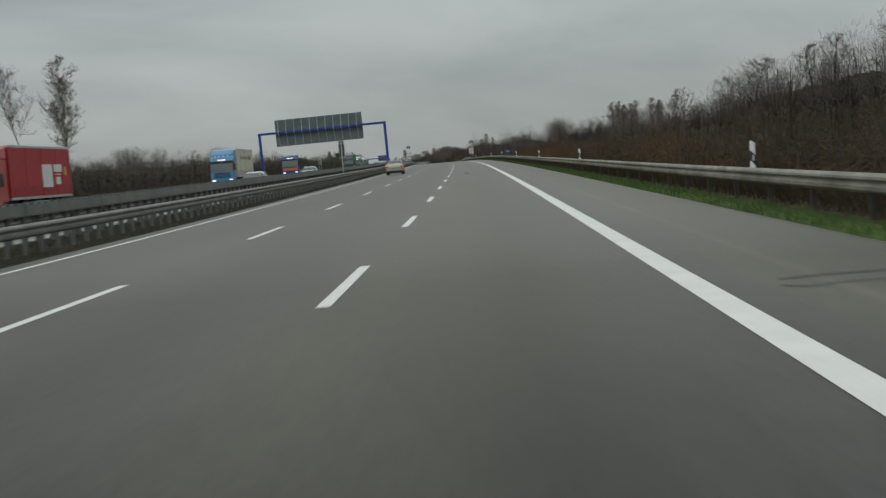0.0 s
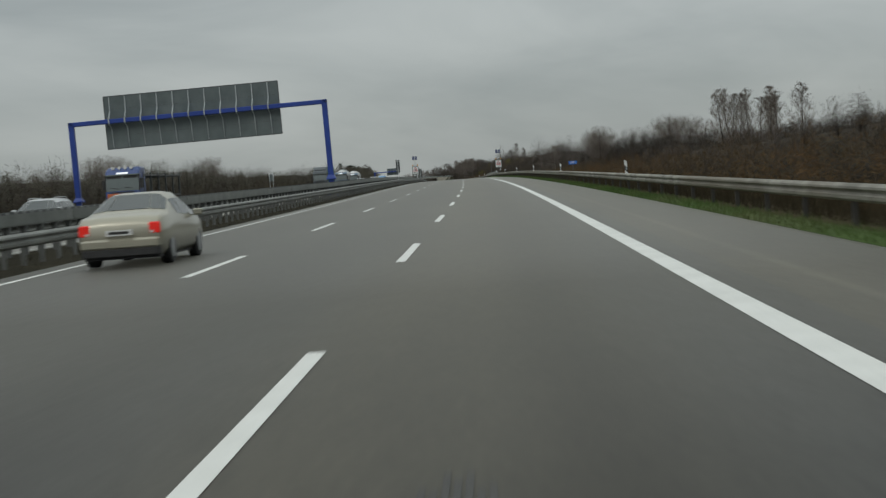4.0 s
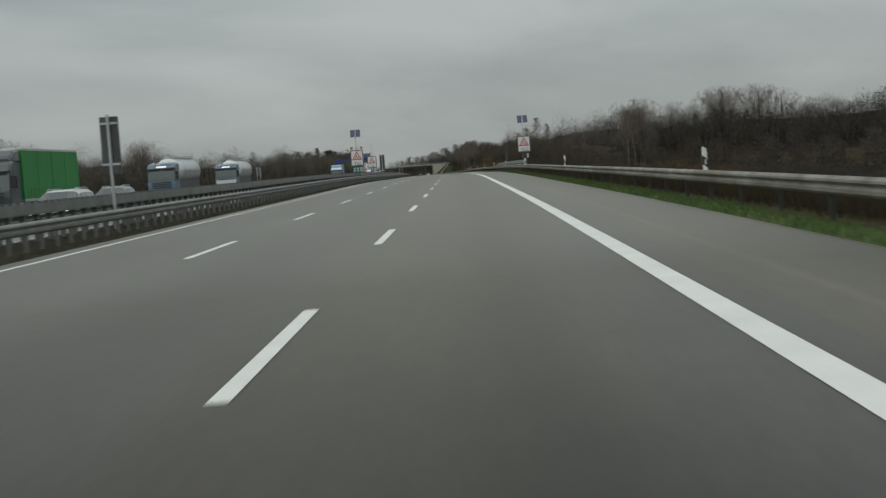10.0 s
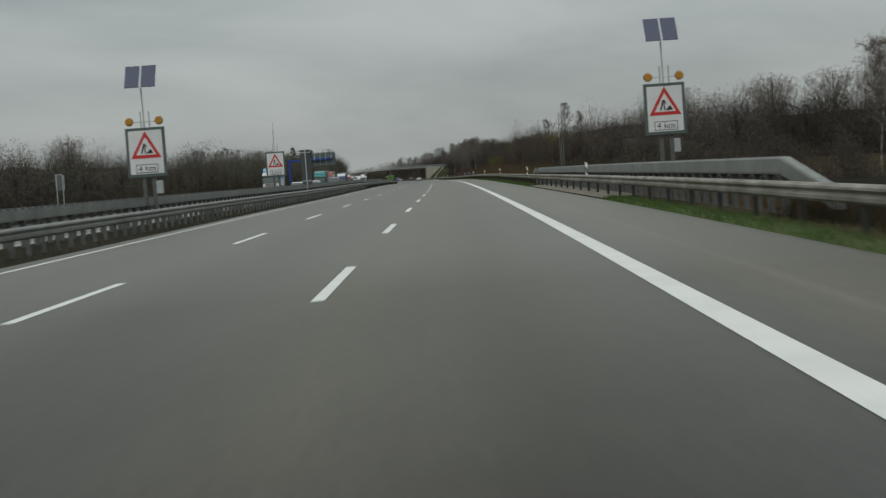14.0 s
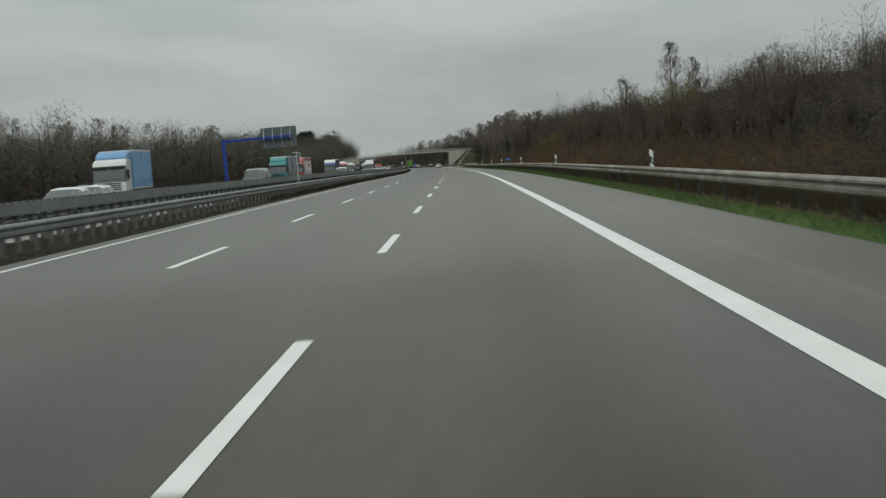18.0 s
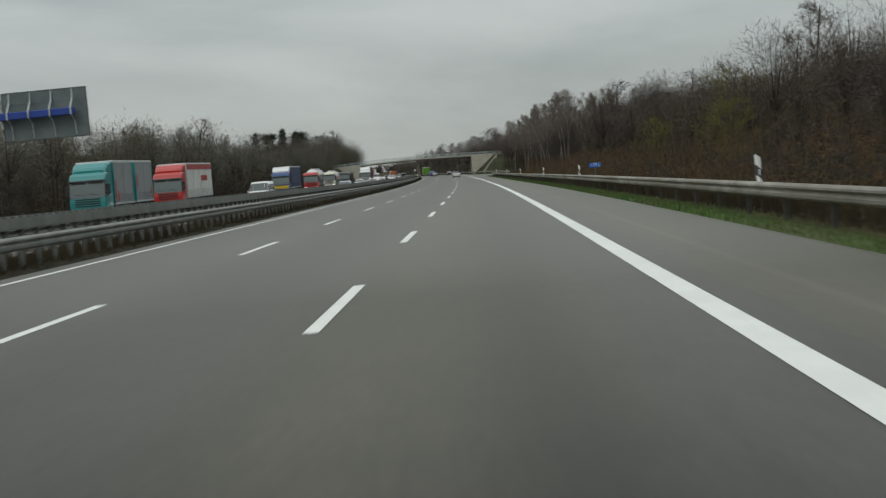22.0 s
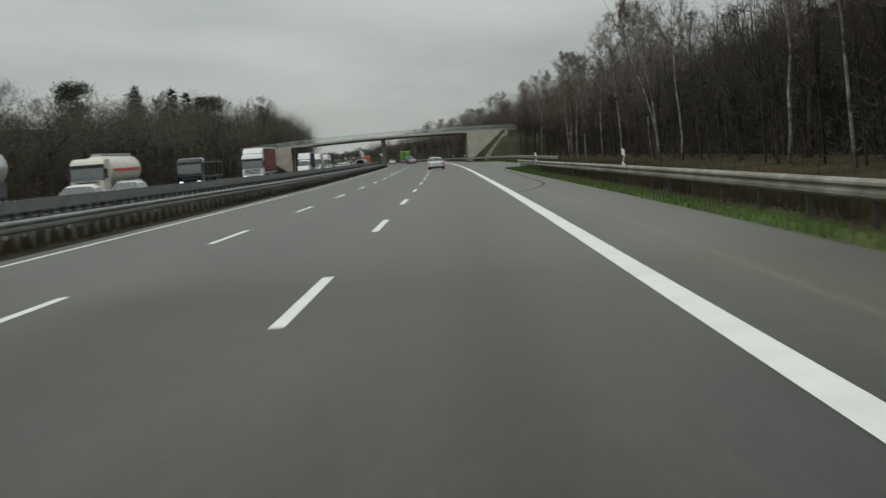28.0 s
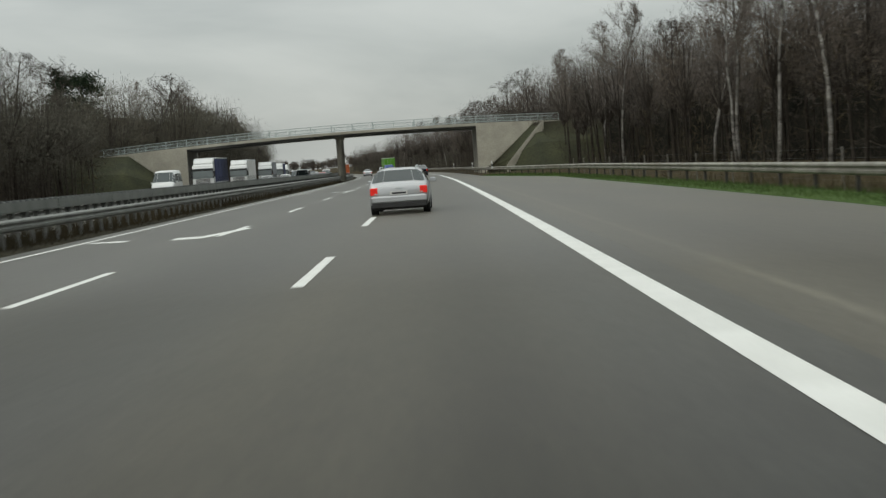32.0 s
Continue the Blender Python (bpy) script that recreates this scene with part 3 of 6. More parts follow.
def box_barrier(name, label, lat_of, s0, s1, gap, ramp, singles):
    """A tall barrier: a deep box beam on close posts; ramp: the length of its sloped ends."""
    top = thing(name, Matrix(), label, "crash barrier", kind="structure")
    length = 8.0
    n = int((s1 - s0) / length)
    for i in range(n):
        rings = []
        for s in np.linspace(s0 + i * length, s0 + (i + 1) * length - 0.05, 5):
            rings.append([at(s, lat_of(s) + o, u) for o, u in ((-0.1, 0.82), (0.1, 0.82), (0.11, 0.86), (0.11, 1.13), (0.09, 1.17), (-0.09, 1.17), (-0.11, 1.13), (-0.11, 0.86))])
        part("beam", Build().loft(rings), M["barrier_steel"], top)
    slots = Build()
    for s in np.arange(s0 + 0.3, s1 - 0.6, 0.667):
        a, c = at(s, lat_of(s), 1.17), at(s + 0.36, lat_of(s + 0.36), 1.17)
        slots.add([p + np.array([o, 0, dz]) for p in (a, c) for o, dz in ((0.0, -0.05), (0.114, -0.05), (0.114, 0.012), (0.0, 0.012))], [(0, 1, 5, 4), (1, 2, 6, 5), (2, 3, 7, 6), (3, 0, 4, 7), (3, 2, 1, 0), (4, 5, 6, 7)])
    tagged(part("slots", slots, M["dark_steel"], top, "dark slots along the barrier's top"), kind="stuff")
    for s, d in ((s0, -1), (s1, 1)) if ramp else ():
        rings = [[at(q, lat_of(q) + o, u - fall) for o, u in ((-0.1, 0.82), (0.1, 0.82), (0.11, 1.13), (0.09, 1.17), (-0.09, 1.17), (-0.11, 1.13))] for q, fall in ((s, 0), (s + d * ramp, 0.6))]
        part("end_ramp", Build().loft(rings if d > 0 else rings[::-1]), M["barrier_steel"], top)
    block = Build().box(-0.06, 0.06, -0.1, 0.1, -0.1, 0.9).box(-0.09, 0.09, -0.12, 0.12, 0.76, 0.83)
    shared, rest, made = block.mesh("post", M["post_steel"]), [], 0
    for s in np.arange(s0 + 0.2, s1, gap):
        if made < singles:
            ob = part("post", shared, None, top)
            ob.matrix_local = put(s, lat_of(s))
            made += 1
        else:
            rest.append(s)
    if rest:
        b = Build()
        for s in rest:
            m = put(s, lat_of(s))
            b.add([m @ Vector(v) for v in block.v], block.f)
        tagged(part("posts", b, M["post_steel"], top), kind="stuff")


guardrail("guardrail_opposite", "galvanised steel guardrail on the far side of the central reserve", lambda s: -12.8, -40, 1400, -1, 4.0, M["post_steel"], (0, 0), length=8.0)
box_barrier("median_barrier", "tall dull grey steel barrier on close posts in the central reserve", lambda s: -11.8 + 0.6 * float(np.interp(s, [206, 219, 229, 242], [0, 1, 1, 0])), -40, 1400, 1.33, 0, 300)
box_barrier("bridge_barrier", "tall dull grey steel barrier with sloped ends behind the guardrail", lambda s: 6.62, 436, 520, 1.33, 4.0, 70)


# verge grass: blades in one sheet of stuff, tufts thicker towards the rail
def blades(name, mat, spots, low, high, wide, label):
    rng = np.random.default_rng(5)
    n = len(spots)
    h, a, lean = rng.uniform(low, high, n), rng.uniform(0, 6.28, n), rng.uniform(-0.4, 0.4, (n, 2))
    base = at(spots[:, 0], spots[:, 1], spots[:, 2])
    d = np.stack([np.cos(a), np.sin(a), 0 * a], -1) * wide
    tip = base + np.stack([lean[:, 0] * h, lean[:, 1] * h, h], -1)
    v = np.stack([base - d, base + d, tip], 1).reshape(-1, 3)
    me = bpy.data.meshes.new(name)
    me.from_pydata(v.tolist(), [], np.arange(3 * n).reshape(-1, 3).tolist())
    me.materials.append(mat)
    return tagged(new(name, me), label, "grass", kind="stuff")


strip("verge", M["grass"], -60, 458, [5.12, 5.3, 5.68, 5.9], [0.004, 0.06, 0.06, -0.02], 4.0, ("green grass verge under the guardrail", "grass"))
strip("verge", M["grass"], 507, 926, [5.12, 5.3, 5.68, 5.9], [0.004, 0.06, 0.06, -0.02], 4.0, ("green grass verge under the guardrail", "grass"))
rng = np.random.default_rng(11)
n = 120000
sp = np.stack([rng.uniform(-10, 952, n), 5.04 + np.abs(rng.normal(0.38, 0.22, n)), np.full(n, 0.02)], -1)
sp = sp[(sp[:, 0] < 458) | (sp[:, 0] > 507)]
blades("verge_grass", M["grass"], sp, 0.04, 0.2, 0.009, "short green grass blades on the verge")

# dry weeds behind the rail and in the central reserve
M["weeds"] = material("dry_weeds", (0.034, 0.03, 0.02), (0.07, 0.057, 0.034), rough=0.95, scale=0.07, spread=0.3, spec=0.05)
n = 150000
sp = np.stack([rng.uniform(-20, 1130, n), 6.15 + np.abs(rng.normal(0, 1.5, n)), np.full(n, -0.1)], -1)
sp = sp[((sp[:, 0] < 436) | (sp[:, 0] > 520)) & ((sp[:, 0] < 926) | (sp[:, 1] > 10.4))]
blades("dry_weeds", M["weeds"], sp, 0.2, 0.75, 0.014, "knee-high dry brown weeds behind the guardrail")
n = 30000
sp = np.stack([rng.uniform(-20, 1130, n), rng.uniform(-12.6, -9.55, n), np.full(n, 0.0)], -1)
blades("median_weeds", M["soil"], sp, 0.05, 0.22, 0.014, "short dull winter grass of the central reserve")

n = 36000
sp = np.stack([rng.uniform(600, 1130, n), rng.normal(-11.0, 0.42, n), np.full(n, 0.0)], -1)
blades("median_growth", M["weeds"], sp[(sp[:, 1] > -12.3) & (sp[:, 1] < -10.25)], 0.2, 0.62, 0.018, "dark dry growth between the barriers")
sp = np.stack([rng.uniform(600, 1130, n), rng.normal(-10.25, 0.2, n), np.full(n, 0.0)], -1)
blades("median_growth", M["weeds"], sp[sp[:, 1] < -9.7], 0.1, 0.42, 0.016, "dark dry growth under the guardrail of the central reserve")

M["pale_weeds"] = material("bleached_grass", (0.066, 0.056, 0.032), (0.115, 0.096, 0.054), rough=0.95, scale=0.09, spread=0.3, spec=0.05)
n = 8000
sp = np.stack([rng.normal(945, 30, n), rng.normal(10.4, 1.4, n), np.full(n, -0.12)], -1)
sp = sp[(sp[:, 1] > 6.4) & ((sp[:, 0] < 926) | (sp[:, 1] > 10.3))]
blades("bleached_grass", M["pale_weeds"], sp, 0.25, 0.85, 0.014, "tall bleached beige grass before the wood")
strip("verge", M["grass"], 926, 1084, lambda s: [5.12 + bay(s), 5.3 + bay(s), max(6.6 + bay(s), 8.5 * (bay(s) < 3)), max(10.4, 7.6 + bay(s)) if s < 1050 else 7.6 + bay(s)], [-0.004, 0.04, 0.03, -0.1], 2.0, ("green grass verge round the emergency bay", "grass"))
n = 42000
sp = np.concatenate([rng.uniform(926, 966, 22000), rng.uniform(966, 1084, 20000)])
sp = np.stack([sp, [5.14 + bay(x) for x in sp] + np.abs(rng.normal(0.2, 1.4, n)), np.full(n, 0.01)], -1)
sp = sp[sp[:, 1] < 10.3]
blades("bay_grass", M["grass"], sp, 0.05, 0.2, 0.01, "green grass blades round the emergency bay")

# a wire fence before the wood
fence = thing("wire_fence", Matrix(), "grey wooden posts of a thin wire fence before the wood", "fence", kind="structure")
stake = Build().tube([(0, 0, -0.35), (0, 0, 0.6), (0, 0, 1.12)], [0.03, 0.029, 0.026], 8)
M["stake"] = material("weathered_stake", (0.11, 0.1, 0.088), (0.17, 0.158, 0.14), rough=0.9, scale=3, fine=0.2, spread=0.15)
stake = stake.mesh("post", M["stake"])
for i, s in enumerate(np.arange(941.0, 1062.0, 7.3)):
    ob = part("post", stake, None, fence)
    ob.matrix_local = put(s, 11.0, -0.02, (i * 31) % 90)
for up in (0.2, 0.5, 0.8, 1.05):
    part("wire", Build().tube([at(s, 11.0, up) for s in np.arange(940.0, 1060.5, 10.0)], 0.0018, 4), M["dark_steel"], fence)


# ---- woods: bare winter trees, thickets and brush
def sliver_mesh(name, mat, base, tip, width):
    """Twigs as thin upright three-cornered blades from base to tip."""
    rng = np.random.default_rng(len(base))
    d = tip - base
    side = np.cross(d, rng.normal(size=d.shape))
    side *= (width / np.maximum(np.linalg.norm(side, axis=1), 1e-6))[:, None]
    v = np.stack([base - side, base + side, tip], 1).reshape(-1, 3)
    me = bpy.data.meshes.new(name)
    me.vertices.add(len(v))
    me.vertices.foreach_set("co", v.astype(np.float32).ravel())
    me.loops.add(len(v))
    me.loops.foreach_set("vertex_index", np.arange(len(v), dtype=np.int32))
    me.polygons.add(len(base))
    me.polygons.foreach_set("loop_start", np.arange(0, len(v), 3, dtype=np.int32))
    me.polygons.foreach_set("loop_total", np.full(len(base), 3, dtype=np.int32))
    me.update(calc_edges=True)
    me.materials.append(mat)
    return me


def rounded(p, heart, reach):
    """Draws far-flung points in towards an egg round the heart, so that a crown ends in a dome."""
    d = (p - heart) / reach
    r = np.linalg.norm(d, axis=-1, keepdims=True)
    return heart + d * reach / (1 + r ** 5) ** 0.2


def grow(seed, height, spread, first, limbs, lean=0.05, up=0.75, fine=1, droop=0.25, last=0.98):
    """Limbs of a bare tree: trunk points, and arrays of twig bases, tips, widths."""
    rng = np.random.default_rng(seed)
    trunk = [np.array([0.0, 0.0, -0.2])]
    d = np.array([rng.normal() * lean, rng.normal() * lean, 1.0])
    k = 7
    for i in range(k):
        d = d + np.array([rng.normal() * lean, rng.normal() * lean, 0])
        trunk.append(trunk[-1] + d / np.linalg.norm(d) * height * 0.97 / k)
    trunk = np.array(trunk)
    base, tip, wide = [], [], []

    def shoot(p, direction, length, width, level):
        n = 3 if level < 2 else 2
        q = p
        for i in range(n):
            direction = direction + rng.normal(size=3) * 0.22 + np.array([0, 0, 0.12])
            direction = direction / np.linalg.norm(direction)
            r = q + direction * length / n
            base.append(q)
            tip.append(r + direction * length / n * 0.25)
            wide.append(width * (1 - 0.7 * i / n))
            if level < 3:
                for _ in range(3 if level == 1 else 2):
                    s = direction * 0.7 + rng.normal(size=3) * 0.55
                    s[2] = s[2] * 0.8 + 0.25
                    shoot(q + (r - q) * rng.uniform(0.2, 1), s / np.linalg.norm(s), length * rng.uniform(0.4, 0.62), width * 0.5, level + 1)
            q = r

    for i in range(limbs):
        f = first + (last - first) * (i + rng.uniform(0, 0.8)) / limbs
        j = f * (len(trunk) - 1)
        p = trunk[int(j)] + (trunk[min(int(j) + 1, len(trunk) - 1)] - trunk[int(j)]) * (j - int(j))
        a = i * 2.4 + rng.normal() * 0.4
        out = np.array([math.cos(a), math.sin(a), up + rng.normal() * 0.2])
        shape = math.sin(math.pi * min(1, (f - first) / (1 - first) * 0.8 + 0.25)) ** 0.7 if last > 0.9 else 1.0
        shoot(p, out / np.linalg.norm(out), spread * (0.35 + 0.65 * shape) * rng.uniform(0.75, 1.15), 0.045 * height / 12, 1)
    base, tip, wide = np.array(base), np.array(tip), np.array(wide)
    # fine shoots off every branch
    k = fine
    b2 = np.repeat(base, k, 0) + (np.repeat(tip, k, 0) - np.repeat(base, k, 0)) * rng.uniform(0.2, 1.0, (len(base) * k, 1))
    d = np.repeat(tip - base, k, 0)
    d = d / np.linalg.norm(d, axis=1)[:, None] * 0.8 + rng.normal(size=d.shape) * 0.55 + [0, 0, droop]
    d /= np.linalg.norm(d, axis=1)[:, None]
    t2 = b2 + d * rng.uniform(0.35, 1.0, (len(d), 1)) * height * 0.055
    heart = np.array([0, 0, height * (0.5 + first * 0.5)])
    reach = np.array([spread, spread, height * 0.5 * (1 - first)]) * 1.1
    return trunk, rounded(np.concatenate([base, b2]), heart, reach), rounded(np.concatenate([tip, t2]), heart, reach), np.concatenate([wide, np.full(len(d), 0.009)])


def tree_kind(name, seed, height, spread, first, limbs, bark, twig, label, radius, up=0.75, lean=0.05, last=0.98):
    trunk, base, tip, wide = grow(seed, height, spread, first, limbs, lean, up, 2, 0.12, last)
    ob = thing(name, Matrix.Translation((0, 0, -400)), label, "tree", "trees along the motorway")
    r = radius * np.linspace(1, 0.12, len(trunk))
    part("trunk", Build().tube(trunk.tolist(), r.tolist(), 7), bark, ob, smooth=True)
    part("crown", sliver_mesh("crown", twig, base, tip, np.maximum(wide, 0.009)), None, ob)
    return ob


KINDS = {
    "oak": [tree_kind("bare_tree", 10 + i, 11, 3.6, 0.22, 15, M["bark"], M["twig"], "bare dark brown deciduous tree in winter", 0.17) for i in range(4)],
    "birch": [tree_kind("birch_tree", 30 + i, 13, 2.6, 0.38, 15, M["birch"], M["twig_pale"], "bare white-stemmed birch with fine hanging twigs", 0.1, up=0.9, lean=0.07) for i in range(4)],
    "poplar": [tree_kind("poplar_tree", 50 + i, 14, 2.8, 0.25, 20, M["bark"], M["twig_pale"], "slender bare poplar with steep pale branches", 0.13, up=1.3) for i in range(2)],
    "fan": [tree_kind("spreading_tree", 80 + i, 12, 6.4, 0.2, 24, M["bark"], M["twig_pale"], "bare spreading tree with a pale fan-shaped crown", 0.2, up=1.3, last=0.62) for i in range(2)],
    "willow": [tree_kind("budding_tree", 60 + i, 8, 3.4, 0.12, 14, M["bark"], M["olive"], "low tree with olive buds at the wood's edge", 0.12) for i in range(2)],
}


def conifer(seed, height):
    rng = np.random.default_rng(seed)
    ob = thing("conifer_tree", Matrix.Translation((0, 0, -400)), "dark green conifer among bare trees", "tree", "trees along the motorway")
    part("trunk", Build().tube([(0, 0, -0.2), (0, 0, height * 0.6), (0, 0, height)], [0.16, 0.09, 0.02], 6), M["bark"], ob)
    base, tip = [], []
    for z in np.linspace(0.34, 0.985, 17):
        reach = height * 0.2 * (1.06 - z) ** 0.8 * 1.3
        for j in range(8):
            a = j * 0.785 + z * 31 + rng.normal() * 0.2
            out = np.array([math.cos(a), math.sin(a), 0.0])
            r = reach * rng.uniform(0.55, 1.15)
            m = int(8 + 16 * r / 3)
            zb = z + rng.normal() * 0.022
            f = rng.uniform(0.05, 1, m)[:, None]
            p = np.array([0, 0, zb * height]) + out * r * f + np.array([0, 0, -0.16]) * r * f ** 2
            d = out * 0.55 + rng.normal(size=(m, 3)) * [0.4, 0.4, 0.35] + [0, 0, 0.15]
            base.append(p)
            tip.append(p + d * rng.uniform(0.5, 0.95, (m, 1)))
    base, tip = np.concatenate(base), np.concatenate(tip)
    n = len(base)
    part("crown", sliver_mesh("crown", M["needles"], base, tip, np.full(n, 0.07)), None, ob)
    return ob


def pine(seed, height):
    """A ragged pine: bare stem, and flat clumps of needles at the top."""
    rng = np.random.default_rng(seed)
    ob = thing("pine_tree", Matrix.Translation((0, 0, -400)), "ragged dark green pine among bare trees", "tree", "trees along the motorway")
    part("trunk", Build().tube([(0, 0, -0.2), (0.1, 0, height * 0.6), (0, 0.1, height * 0.97)], [0.17, 0.1, 0.03], 6), M["bark"], ob)
    base, tip = [], []
    for i in range(20):
        z, a = rng.uniform(0.55, 0.98), i * 2.4
        r = height * 0.2 * (1.15 - z) ** 0.5 * rng.uniform(0.1, 1.1)
        c = np.array([r * math.cos(a), r * math.sin(a), z * height])
        m = 150
        p = c + rng.normal(size=(m, 3)) * np.array([0.75, 0.75, 0.36]) * height / 13
        base.append(p)
        tip.append(p + rng.normal(size=(m, 3)) * 0.28 + [0, 0, 0.16])
    base, tip = np.concatenate(base), np.concatenate(tip)
    part("crown", sliver_mesh("crown", M["needles"], base, tip, np.full(len(base), 0.07)), None, ob)
    return ob


KINDS["conifer"] = [conifer(70, 13), conifer(73, 13), pine(72, 13)]
KIND_TALL = {"oak": 11, "fan": 12, "birch": 13, "poplar": 14, "willow": 8, "conifer": 13}


def tree(kind, s, lat, tall, seed):
    ob = KINDS[kind][seed % len(KINDS[kind])]
    tall += float(dip(s, lat)) if lat > 0 else 0
    k = tall / KIND_TALL[kind]
    m = put(s, lat, ground_up(s, lat), (seed * 67) % 360)
    c = copy_thing(ob, m)
    c.scale = (k * (0.85 + 0.3 * ((seed * 37) % 10) / 10), k * (0.85 + 0.3 * ((seed * 53) % 10) / 10), k)
    return c


def prisms(name, mat, base, tip, r0, r1):
    """Three-sided stems from base to tip, thinning from r0 to r1."""
    n = len(base)
    d = (tip - base) / np.linalg.norm(tip - base, axis=1)[:, None]
    u = np.cross(d, [1.0, 0.03, 0.02])
    u /= np.linalg.norm(u, axis=1)[:, None]
    w = np.cross(d, u)
    v = np.zeros((n, 6, 3))
    for k, a in enumerate((0.3, 2.39, 4.49)):
        o = u * math.cos(a) + w * math.sin(a)
        v[:, k], v[:, 3 + k] = base + o * r0[:, None], tip + o * r1[:, None]
    f = (np.arange(n) * 6)[:, None, None] + np.array([(0, 1, 4, 3), (1, 2, 5, 4), (2, 0, 3, 5)])
    me = bpy.data.meshes.new(name)
    me.vertices.add(n * 6)
    me.vertices.foreach_set("co", v.astype(np.float32).ravel())
    me.loops.add(n * 12)
    me.loops.foreach_set("vertex_index", f.astype(np.int32).ravel())
    me.polygons.add(n * 3)
    me.polygons.foreach_set("loop_start", np.arange(0, n * 12, 4, dtype=np.int32))
    me.polygons.foreach_set("loop_total", np.full(n * 3, 4, dtype=np.int32))
    me.update(calc_edges=True)
    me.materials.append(mat)
    return me


def wavy(s, seed):
    """A smooth uneven factor along the road, about 1."""
    r = np.random.default_rng(seed)
    out = np.zeros_like(np.asarray(s, float))
    for w, a in ((0.021, 0.06), (0.06, 0.07), (0.17, 0.08), (0.45, 0.06), (0.9, 0.05)):
        out = out + a * np.sin(s * w * r.uniform(0.8, 1.25) + r.uniform(0, 6.28))
    return 1 + out


def band(name, side, ss, edges, talls, mats, label, seed, depth=10.0, rows=3, spacing=4.5, per=450, size=(1.1, 0.014), low=0, core=0.5, squat=0.3, taper=0.0):
    """A belt of winter wood: rows of stems whose crowns are clouds of bare twigs, low growth at the edge, and a dark
    heart: an added undergrowth sheet painted as the wood's inner shade.
    """
    rng = np.random.default_rng(seed)
    fall = lambda q: dip(q, np.interp(q, ss, edges)) if side > 0 else 0 * q
    sp, la, hh, rr = [], [], [], []
    for r in range(rows):
        q = np.arange(ss[0], ss[-1], spacing)
        q = q + rng.uniform(-0.5, 0.5, len(q)) * spacing
        t = np.interp(q, ss, talls) + fall(q)
        dp = np.minimum(depth, t * 1.6 if depth < 100 else depth)
        sp.append(q)
        la.append(np.interp(q, ss, edges) + dp * (r + rng.uniform(0.1, 0.9, len(q))) / rows)
        hh.append(t * wavy(q, seed + r) * rng.uniform(0.74, 1.04, len(q)) * (0.82 + 0.18 * r / max(1, rows - 1)))
        rr.append(np.clip(hh[-1] * squat * 0.8 * rng.uniform(0.75, 1.3, len(q)), 0.5, 4.0 if spacing < 7 else 8.0))
    sp, la, hh, rr = [np.concatenate(x) for x in (sp, la, hh, rr)]
    n = len(sp)
    foot = at(sp, side * la, -0.15 - (dip(sp, la) if side > 0 else 0))
    rz = hh * squat * rng.uniform(0.85, 1.25, n)
    lean = rng.normal(size=(n, 3)) * [0.03, 0.03, 0] * hh[:, None]
    heart = foot + lean + np.stack([0 * hh, 0 * hh, hh - rz], -1)
    top = foot + lean + np.stack([0 * hh, 0 * hh, hh * 0.93], -1)
    # clumps of twigs round each crown's heart
    m = 20 if spacing > 3 else 9
    u = rng.normal(size=(n, m, 3))
    u /= np.linalg.norm(u, axis=2)[..., None]
    c = heart[:, None] + u * (rng.uniform(0.25, 1, (n, m, 1)) ** 0.5) * 0.82 * np.stack([rr, rr, rz], -1)[:, None]
    me = prisms(name + "_stems", mats[1], np.concatenate([foot, np.repeat(foot + (top - foot) * 0.45, m, 0)]), np.concatenate([top, c.reshape(-1, 3)]),
                np.concatenate([0.011 * hh * rng.uniform(0.6, 1.4, n), np.full(n * m, 0.004) * np.repeat(hh, m)]), np.full(n + n * m, 0.008))
    tagged(new(name + "_stems", me), "crowded dark stems and limbs of " + label, "woodland", kind="stuff")
    k = max(4, per // m)
    g = rng.normal(size=(n, m, k, 3))
    q = (c[:, :, None] + g * (0.26 * rr)[:, None, None, None]).reshape(-1, 3)
    d = (g * 0.5 + u[:, :, None] * 0.5).reshape(-1, 3) + rng.normal(size=q.shape) * 0.5 + [0, 0, 0.12]
    d /= np.linalg.norm(d, axis=1)[:, None]
    q[:, 2] = np.maximum(q[:, 2], foot[0, 2])
    long = size[0] * rng.uniform(0.5, 1.4, len(q)) * np.repeat(np.clip(rr / 1.8, 0.5, 1.5), m * k)
    eggs, hearts = np.repeat(np.stack([rr, rr, rz], -1) * 1.26, m * k, 0), np.repeat(heart, m * k, 0)
    tips = rounded(q + d * long[:, None], hearts, eggs)
    me = sliver_mesh(name + "_twigs", mats[2], rounded(q, hearts, eggs), tips, size[1] * rng.uniform(0.6, 1.3, len(q)))
    tagged(new(name + "_twigs", me), "fine bare crown twigs of " + label, "woodland", kind="stuff")
    # low growth through the belt
    if low:
        a = rng.uniform(ss[0], ss[-1], low)
        t = np.interp(a, ss, talls) + fall(a)
        l2 = np.interp(a, ss, edges) - 0.8 + np.minimum(depth * 0.8, t) * rng.uniform(0, 1, low) ** 1.3
        q = at(a, side * l2, np.abs(rng.normal(0, 0.2, low)) * t * wavy(a, seed + 9) - 0.1 - (dip(a, l2) if side > 0 else 0))
        d = rng.normal(size=(low, 3)) * [0.7, 0.7, 0.4] + [0, 0, 0.6]
        d /= np.linalg.norm(d, axis=1)[:, None]
        long = size[0] * 1.2 * rng.uniform(0.5, 1.5, low) * np.clip(t / 8, 0.4, 1.2)
        me = sliver_mesh(name + "_branches", mats[0], q, q + d * long[:, None], size[1] * 1.3 * rng.uniform(0.6, 1.4, low))
